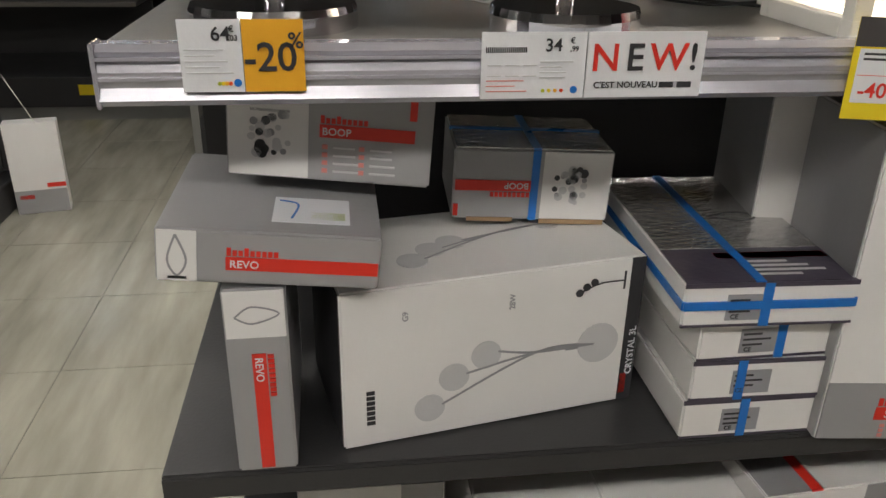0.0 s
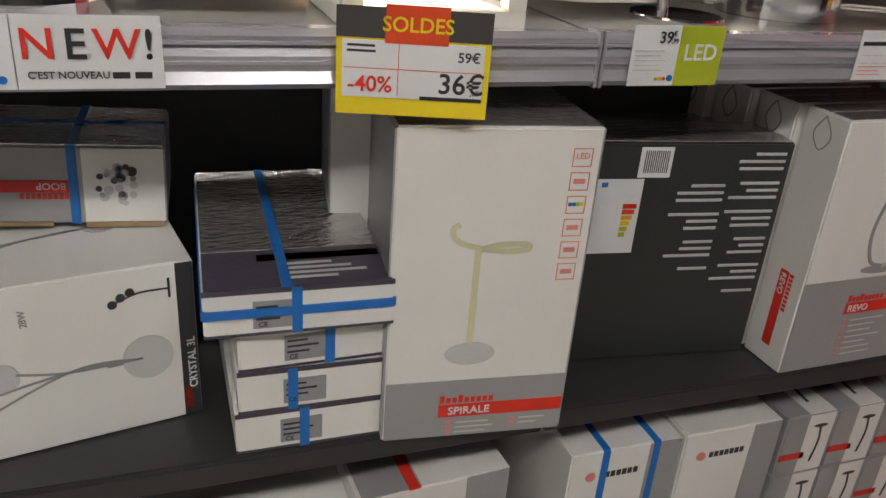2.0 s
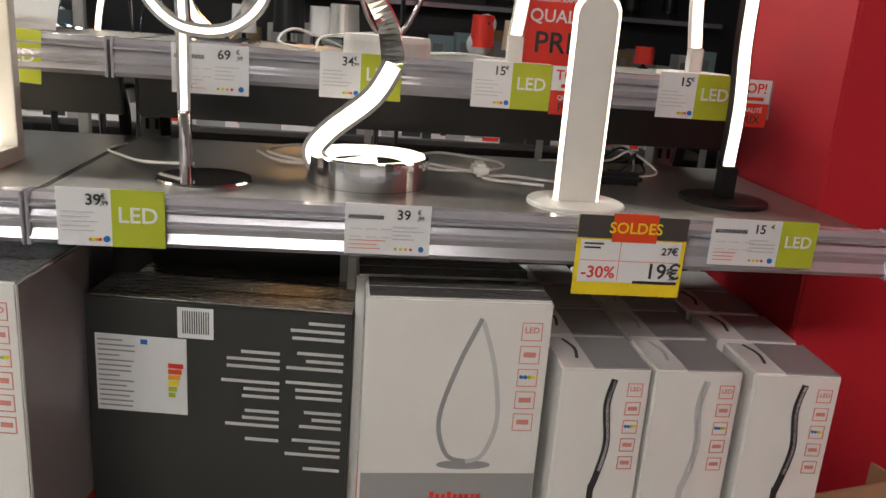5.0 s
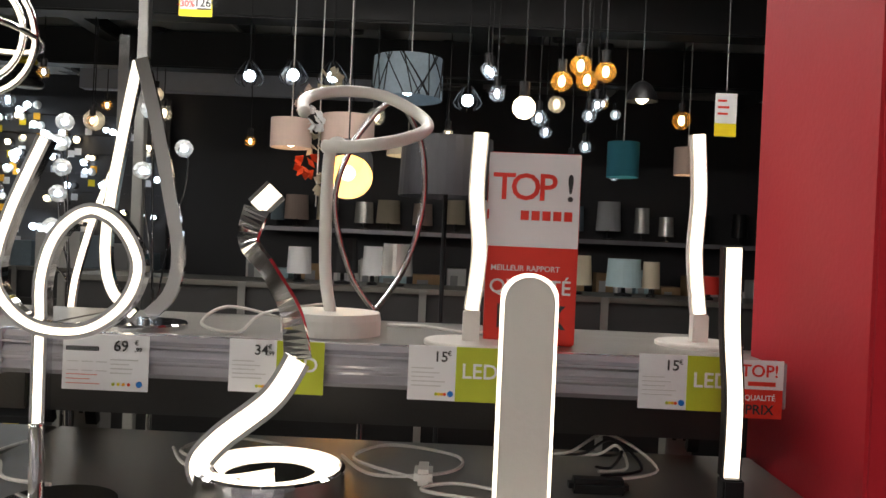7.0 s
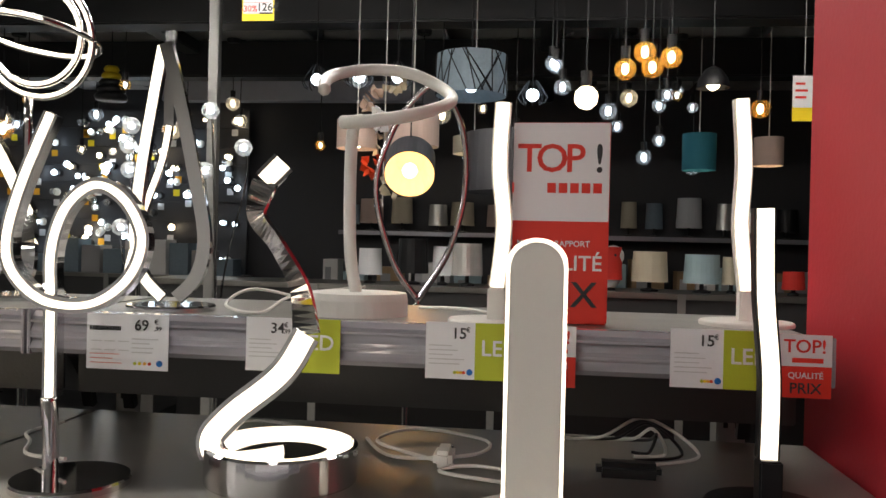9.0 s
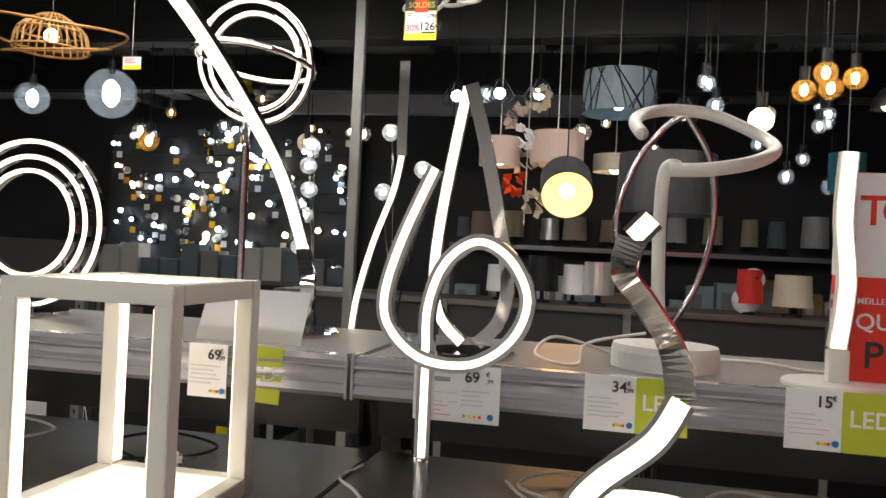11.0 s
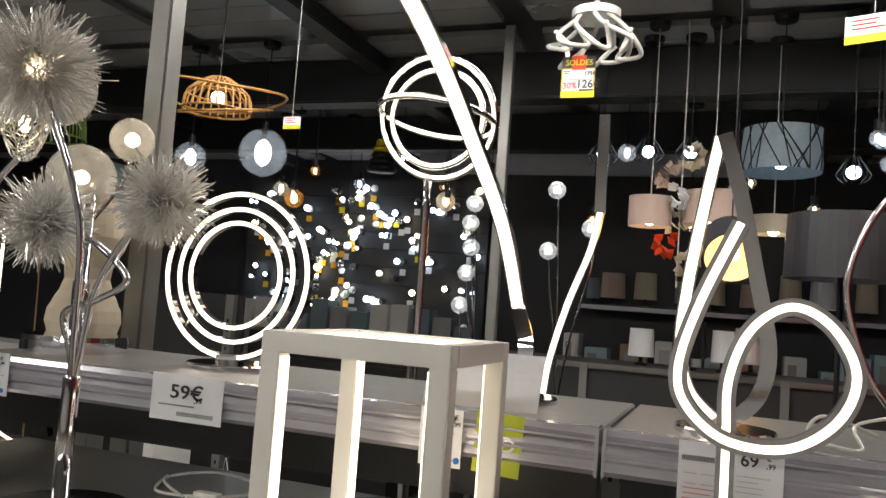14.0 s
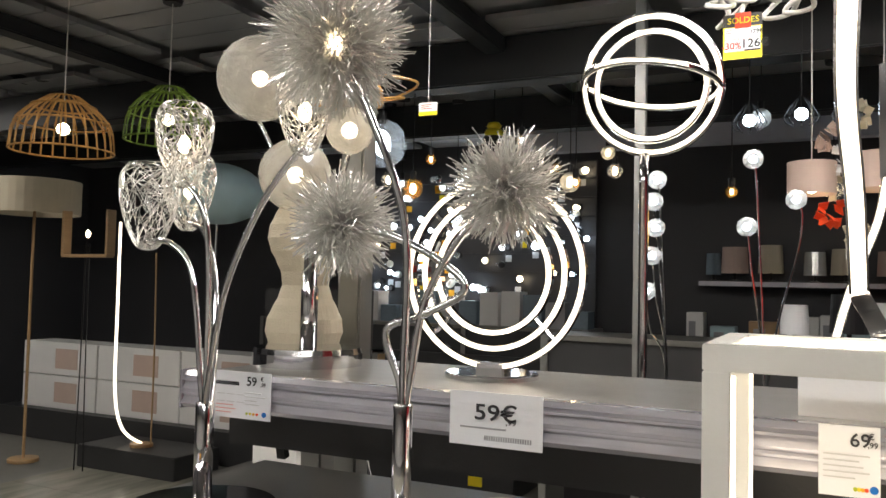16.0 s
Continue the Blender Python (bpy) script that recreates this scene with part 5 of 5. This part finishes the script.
def back_unit(x0, x1, y, z):
    t = thing("display_counter", pose(x0, y, 0), "dark display shelving with slotted uprights", "shelf", "far shelving")
    w = x1 - x0
    part("top", slab(0, 0, z - 0.03, w, 0.5, z, 0.004), SHELF, t)
    part("front_panel", slab(0, 0.03, z - 0.26, w, 0.05, z - 0.032, 0.003), DECK, t)
    part("lower_shelf", slab(0, 0, z - 0.5, w, 0.5, z - 0.47, 0.003), DECK, t)
    part("back", slab(0, 0.48, 0, w, 0.5, z - 0.031), PANELBACK, t)
    part("plinth", slab(0, 0.02, 0, w, 0.47, 0.15), DECK, t)
    for k in range(int(w) + 1):
        part("upright", slab(k * (w - 0.04) / max(1, int(w)), -0.012, 0, k * (w - 0.04) / max(1, int(w)) + 0.04, 0.0, z + 0.0), STEEL, t)


back_unit(-1.6, 2.4, 3.6, 1.28)
back_unit(-5.2, -1.9, 5.7, 1.2)
back_unit(-1.2, 3.5, 5.7, 1.1)


def shade_lamp(p, r, h, mat, label, glow=False):
    t = thing("table_lamp", pose(*p), label, "lamp", "far table lamps")
    part("base", lathe([(r * 0.5, 0), (r * 0.5, 0.012), (0.012, 0.02), (0.01, h * 0.5)], 16), BLACK, t)
    part("shade", lathe([(r, h * 0.25), (r * 0.9, h), (r * 0.88, h), (r * 0.98, h * 0.25), (r, h * 0.25)], 24), mat, t)
    if glow:
        part("bulb", ball((0, 0, h * 0.6), 0.02, 1), BULB, t)


REDSH = material("red_shade", (0.65, 0.03, 0.02), 0.7)
FARZ = 1.28
for px, r, h, m, lb in ((1075, 0.07, 0.24, REDSH, "red"), (1145, 0.1, 0.22, CREAM, "beige"), (1235, 0.1, 0.21, PALEBLUE, "pale grey-blue"), (1285, 0.05, 0.2, CREAM, "small cream"), (1390, 0.06, 0.13, REDSH, "low red"), (720, 0.09, 0.26, BLACK, "black openwork"), (820, 0.09, 0.24, WIRE, "silver bead"), (775, 0.06, 0.22, PAPER, "white"), (640, 0.07, 0.2, PAPER, "small white")):
    x = 0.6 + (px - 784) / 1405 * 4.35 * 1.0 - 0.47
    shade_lamp((x, 3.78, FARZ), r, h, m, lb + " table lamp on the far display shelf")
for k in range(14):
    x = -1.5 + k * 0.235
    bx = Box("lamp_carton", at((x, 3.66, 0.79)), 0.15 + 0.04 * (k % 3), 0.2, 0.12 + 0.05 * (k % 2), "lamp carton on the far lower shelf", rnd.choice((CARD, SILVER, DARKBOX)), "far cartons")
for k in range(16):
    x = -5.1 + k * 0.2
    bx = Box("lamp_carton", at((x, 5.8, 1.201)), 0.17, 0.2, rnd.uniform(0.1, 0.3), "lamp carton on the far shelf under the wall lamps", rnd.choice((CARD, SILVER, CARD, GREYBLUE)), "far cartons")
c = (0.413, 2.6, 1.848, 0.122)
t = lamp("black floor lamp with a wide drum shade", "floor lamps", "floor_lamp")
part("shade", lathe([(0.2, -0.12), (0.19, 0.12), (0.185, 0.12), (0.195, -0.12), (0.2, -0.12)], 36, Matrix.Translation((c[0] + 0.1, 2.6, c[2]))), INK, t)
part("pole", tube([(c[0] + 0.1, 2.6, 0.01), (c[0] + 0.1, 2.6, 1.0), (c[0] + 0.1, 2.6, c[2])], 0.01), BLACK, t)
disc_base(t, (c[0] + 0.1, 2.6, 0), 0.14, 0.02, BLACK)

# left of the display: floor lamps and white boards
c = (-6.19, 3.9, 2.202, 0.36)
t = lamp("floor lamp with cream drum shade and wooden pole", "floor lamps", "floor_lamp")
part("shade", lathe([(c[3], -0.14), (c[3], 0.14), (c[3] * 0.98, 0.14), (c[3] * 0.98, -0.14), (c[3], -0.14)], 36, Matrix.Translation(c[:3])), CREAM, t)
part("pole", tube([(c[0], c[1], 0.01), (c[0], c[1], 0.8), (c[0], c[1], c[2])], 0.012), WOOD, t)
disc_base(t, (c[0], c[1], 0), 0.12, 0.03, WOOD)
t = lamp("thin looped floor lamp with a glowing strip and wooden foot", "floor lamps", "floor_lamp")
lo = [(-5.515, 4.2, 2.01), (-5.51, 4.2, 1.3), (-5.5, 4.2, 0.6), (-5.4, 4.2, 0.3), (-5.18, 4.2, 0.2)]
part("led_strip", tube(lo, 0.012), LED, t, "glowing strip")
part("pole", tube([(-5.1, 4.2, 1.75), (-5.08, 4.2, 1.0), (-5.08, 4.2, 0.21)], 0.007), WOOD, t)
fz = lo[-1]
part("base", lathe([(0.09, -0.02), (0.09, 0.005)], 24, Matrix.Translation(fz)), WOOD, t)
part("plinth", slab(fz[0] - 0.5, fz[1] - 0.2, 0, fz[0] + 0.55, fz[1] + 0.3, fz[2] - 0.021, 0.005), DECK, t)
c = (-5.54, 3.9, 1.89, 0.25)
t = lamp("floor lamp with wooden frame shade and filament bulb", "floor lamps", "floor_lamp")
for s in (-1, 1):
    part("frame_side", slab(c[0] + s * c[3] - 0.014, 3.86, c[2] - 0.18, c[0] + s * c[3] + 0.014, 3.94, c[2] + 0.19, 0.003), WOOD, t)
    part("leg", tube([(c[0] + s * 0.05, 3.9, 0.0), (c[0] + s * 0.03, 3.9, 0.8), (c[0] + s * 0.02, 3.9, c[2] - 0.08)], 0.005), BLACK, t)
part("bulb", ball((c[0], 3.9, c[2]), 0.018, 2, 1.8), BULB, t)
part("frame_bottom", slab(c[0] - c[3], 3.86, c[2] - 0.19, c[0] + c[3], 3.94, c[2] - 0.165), WOOD, t)
q = (-7.3, 4.7, 0.38)
for k in range(6):
    t = thing("storage_box", pose(q[0] + 1.02 * (k % 3), 4.7, max(0.0, q[2] - 0.1) + 0.32 * (k // 3)), "large white carton standing under the lamps", "box", "large cartons")
    part("body", slab(0, 0, 0, 1.0, 0.35, 0.31, 0.003), CARD, t)
    part("printed_panel", slab(0.45, -0.003, 0.06, 0.75, 0.0, 0.25), PINK, t)
t = thing("low_plinth", pose(q[0] - 0.2, 4.6, 0), "dark low platform under the large cartons", "platform")
part("board", slab(0, 0, 0, 3.5, 0.58, max(0.01, q[2] - 0.102), 0.003), DECK, t)
c = (-3.77, 3.4, 2.105, 0.31)
t = lamp("floor lamp with pale blue plastic shade", "floor lamps", "floor_lamp")
part("shade", ball(c[:3], c[3], 3, 0.65), PALEBLUE, t, smooth=True)
part("pole", tube([(c[0], 3.4, 0.01), (c[0], 3.4, 0.7), (c[0], 3.4, c[2])], 0.008), CHROME, t)
disc_base(t, (c[0], 3.4, 0), 0.11, 0.02)
cc = [(-1.0, 0.5, 1.69), (-0.976, 0.5, 1.438)]
t = lamp("white pleated paper table lamp, unlit, on the raised shelf")
hh = cc[0][2] - TZ
part("shade", lathe([(0.066 * (0.8 + 0.2 * math.sin(k * 0.45)) + 0.0015 * (k % 2), 0.012 + (hh - 0.012) * k / 24) for k in range(25)], 28, Matrix.Translation((cc[0][0], 0.5, TZ))), CREAM, t)
part("stem", lathe([(0.035, 0), (0.035, 0.012), (0.01, 0.013)], 20, Matrix.Translation((cc[0][0], 0.5, TZ))), WOOD, t)

# neighbouring shelving seen past the end of the display
p0 = (-2.768, 4.768, 0.0)
p1 = (-2.18, 4.702, 0.0)
t = thing("low_display", pose(p0[0] - 1.0, p0[1], 0), "dark empty low display unit across the aisle", "shelf", "neighbour shelving")
wd = p1[0] - p0[0] + 1.0
part("base", slab(0, 0, 0, wd, 0.9, 0.2, 0.004), DECK, t)
part("back", slab(0, 0.9, 0, wd, 0.94, 0.95, 0.004), DECK, t)
part("shelf", slab(0, 0.4, 0.6, wd, 0.9, 0.63, 0.004), SHELF, t)
part("price_card", slab(wd - 0.35, -0.004, 0.08, wd - 0.24, 0, 0.15), YELLOW, t)
g = (-2.296, 2.59, 0.0)
t = thing("side_shelving", pose(g[0] - 0.75, g[1] - 0.05, 0), "dark side shelving with slotted upright and white cartons", "shelf", "neighbour shelving")
part("base", slab(0, 0, 0, 0.75, 0.5, 0.14, 0.004), DECK, t)
part("shelf", slab(0, 0, 0.52, 0.72, 0.4, 0.545, 0.003), SHELF, t)
part("upright", slab(0.62, 0.42, 0, 0.67, 0.46, 1.5), STEEL, t)
part("back", slab(0, 0.47, 0, 0.7, 0.485, 1.5), DECK, t)
for k in range(22):
    part("slot", slab(0.64, 0.417, 0.3 + k * 0.05, 0.65, 0.419, 0.32 + k * 0.05), BLACK, t)
for x, z, w, h in ((0.3, 0.141, 0.3, 0.17), (0.32, 0.312, 0.28, 0.16), (0.3, 0.546, 0.26, 0.2)):
    bx = Box("lamp_carton", at((g[0] - 0.75 + x, g[1] - 0.03, z)), w, 0.3, h, "white carton with a red stripe on the side shelving", CARD, "side cartons")
    bx.panel("F", 0.0, 0.03, w, 0.045, RED)
s = (-2.257, 2.774, 0.0)
bx = Box("lamp_carton", at((s[0], s[1], 0.002), 12), 0.22, 0.08, 0.42, "white carton with a red stripe standing on the floor", CARD, "side cartons")
bx.panel("F", 0.002, 0.002, 0.218, 0.11, SILVER)
bx.panel("F", 0.14, 0.12, 0.218, 0.14, RED)
bx.panel("F", 0.02, 0.07, 0.08, 0.09, RED)
cord([(s[0] + 0.15, s[1] - 0.01, 0.43), (s[0] + 0.1, s[1] - 0.02, 0.55), (s[0] - 0.02, s[1] + 0.1, 0.66), (s[0] - 0.1, s[1] + 0.2, 0.545)])

# ---- more of the lamp department ----
def bee_lamp(p):
    t = thing("novelty_lamp", pose(*p), "yellow and black ribbed novelty lamp hanging from the ceiling", "lamp", "hanging lamps")
    for k in range(5):
        part("band", lathe([(0.05 + 0.014 * k - 0.012, -0.045 * k - 0.042), (0.05 + 0.014 * k, -0.045 * k - 0.021), (0.05 + 0.014 * k - 0.012, -0.045 * k)], 20), YELLOW if k < 2 else BLACK, t, smooth=True)
    part("cord", tube([(0, 0, -0.01), (0, 0, (CZ - p[2]) / 2), (0, 0, CZ - p[2])], 0.004, 5, steps=2), BLACK, t)


bee_lamp((-2.15, 4.2, 2.62))


def flower_garland(p, n, label):
    """A hanging string of paper flowers, each a knot of petals."""
    rd = random.Random(n)
    t = thing("flower_garland", pose(*p), label, "garland")
    part("string", tube([(0, 0, CZ - p[2]), (0.005, 0, (CZ - p[2]) / 2), (0, 0, -0.1 * n)], 0.003, 5), CABLE, t)
    for k in range(n):
        bm = bmesh.new()
        c = Vector((rd.uniform(-0.06, 0.06), rd.uniform(-0.05, 0.05), -0.1 * k))
        for q in range(14):
            d = Vector((rd.uniform(-1, 1), rd.uniform(-1, 1), rd.uniform(-1, 1))).normalized()
            u = d.orthogonal().normalized()
            w = d.cross(u)
            a = [c + d * 0.03 + u * 0.004, c + d * 0.05 + w * 0.03, c + d * 0.075, c + d * 0.05 - w * 0.03]
            f0 = [bm.verts.new(v) for v in a]
            f1 = [bm.verts.new(v + u * 0.003) for v in a]
            bm.faces.new(f0)
            bm.faces.new(f1[::-1])
            for e in range(4):
                bm.faces.new((f0[e], f1[e], f1[(e + 1) % 4], f0[(e + 1) % 4]))
        bmesh.ops.recalc_face_normals(bm, faces=bm.faces[:])
        part("paper_flower", bm, (CREAM, PINK, PAPER, CREAM, SALERED)[k % 5], t)


flower_garland((-0.1, 3.0, 2.28), 6, "hanging garland of cream and red paper flowers")

# cards hanging from the ceiling lamps
for p, w, h, rz in (((-1.02, 1.5, 2.47), 0.13, 0.1, 12), ((-1.62, 2.1, 2.2), 0.08, 0.05, 0), ((0.42, 1.9, 2.39), 0.16, 0.085, -20), ((1.62, 2.6, 2.03), 0.09, 0.18, 0)):
    t = Tag(at(p, rz), w, h, "price card hanging on a thread under a lamp", PAPER, "hanging_card")
    t.panel("F", 0, 0, w, h * 0.3, YELLOW, "yellow_field")
    t.bars("F", w * 0.12, h * 0.8, w * 0.7, 3, h * 0.15, RED, h * 0.05)
    part("thread", tube([(w / 2, 0.0006, h), (w / 2, 0.0006, h + 0.2), (w / 2, 0.0006, CZ - p[2])], 0.0012, 4, steps=2), CABLE, t.ob)


def goods_row(x0, x1, y, z, kinds, label, seed, hmin, hmax):
    rd = random.Random(seed)
    x = x0
    while x < x1:
        w, h = rd.uniform(0.1, 0.26), rd.uniform(hmin, hmax)
        b = Box("lamp_carton", at((x, y + rd.uniform(0, 0.06), z), rd.uniform(-4, 4)), w, 0.2, h, label, rd.choice(kinds), "far cartons")
        b.panel("F", w * 0.15, h * 0.2, w * 0.55, h * 0.75, rd.choice((PALEINK, GREYINK, SILVER)))
        if rd.random() < 0.6:
            b.panel("F", w * 0.5, h * 0.12, w * 0.95, h * 0.24, rd.choice((RED, SALERED, INK)), "red_band", 0.0012)
        x += w + rd.uniform(0.01, 0.1)


goods_row(-1.15, 3.3, 5.78, 1.101, (CARD, CARD, SILVER, KRAFT, PALEBLUE), "white lamp carton on the counter by the back wall", 21, 0.12, 0.34)
goods_row(-1.5, 2.2, 3.64, 0.796, (CARD, SILVER, CARD), "white lamp carton on the far lower shelf", 22, 0.18, 0.3)
goods_row(-5.1, -2.0, 5.74, 0.701, (CARD, KRAFT, SILVER), "lamp carton on the lower shelf under the wall lamps", 23, 0.15, 0.3)

# wall shelves with small lamps at the back
for z in (1.62,):
    t = thing("wall_shelf", pose(-1.1, 6.12, z), "dark wall shelf carrying small lit lamps", "shelf", "wall shelves")
    part("board", slab(0, 0, -0.03, 4.6, 0.275, 0, 0.003), DECK, t)
    part("price_strip", slab(0, -0.006, -0.034, 4.6, -0.001, 0.004), RAIL, t)
rd = random.Random(31)
for z in (1.621,):
    x = -1.0
    while x < 3.3:
        r = rd.uniform(0.06, 0.11)
        shade_lamp((x, 6.25, z), r, rd.uniform(0.22, 0.34), rd.choice((PAPER, CREAM, BLACK, GREYBLUE, WIRE, PINK)), "small shaded lamp on the wall shelf", rd.random() < 0.7)
        x += r * 2 + rd.uniform(0.04, 0.16)

# round white novelty lamp beside the red shades
t = thing("novelty_lamp", pose(1.02, 3.8, FARZ), "white double-globe novelty lamp on the far shelf", "lamp", "far table lamps")
part("body", ball((0, 0, 0.075), 0.075, 3), PAPER, t, smooth=True)
part("head", ball((0.03, -0.01, 0.19), 0.06, 3), PAPER, t, smooth=True)
part("eye", ball((0.03, -0.065, 0.195), 0.018, 2), INK, t, smooth=True)

# black bulb hangers and spotlights under the beams
rd = random.Random(41)
for k in range(26):
    x, y = rd.uniform(-3.6, 2.0), rd.uniform(3.2, 5.2)
    z = rd.uniform(2.05, 2.55)
    pendant((x, y, z), "globe", rd.uniform(0.03, 0.06), rd.choice((GLASS, GLASS, FROST, AMBER)), "small glass pendant lamp, lit", rd.choice((COOLBULB, BULB)))

# coiled cables and plugs under the raised shelf
for k, x in enumerate((-0.62, -0.36, 0.2, 0.42)):
    cord([(x, 0.3, UZ + 0.004), (x + 0.05, 0.22, UZ + 0.004), (x + 0.14, 0.24, UZ + 0.006), (x + 0.15, 0.32, UZ + 0.004), (x + 0.06, 0.34, UZ + 0.01), (x + 0.02, 0.27, UZ + 0.008), (x + 0.12, 0.2, UZ + 0.004)], CABLE if k != 1 else BLACK, 0.0022, "coiled lamp cable lying under the raised shelf")
    t = thing("plug", pose(x + 0.12, 0.19, UZ, 0, 0, 30 * k), "white mains plug lying on the shelf", "plug", "plugs")
    part("body", slab(0, 0, 0.001, 0.045, 0.022, 0.02, 0.005), WHITE, t)
    for q in (0.006, 0.016):
        part("pin", tube([(0.044, q, 0.01), (0.055, q, 0.01), (0.064, q, 0.01)], 0.002, 6, steps=2), CHROME, t)

# ---- floor of stone tiles ----
ground = structure("floor", slab(X0, Y0, -0.1, X1, Y1, -0.003), JOINT, "grey-beige stone tile floor with thin joints", "floor")
TILE = 0.5
tm = slab(0.0015, 0.0015, -0.003, TILE - 0.0015, TILE - 0.0015, 0.0)
tile_mesh = bpy.data.meshes.new("tile")
tm.to_mesh(tile_mesh)
tm.free()
tile_mesh.materials.append(FLOORM)
for i in range(15):
    for j in range(14):
        o = new("tile", tile_mesh)
        o.parent = ground
        o.location = (-5.68 + i * TILE + 0.0, -2.57 + j * TILE, 0)
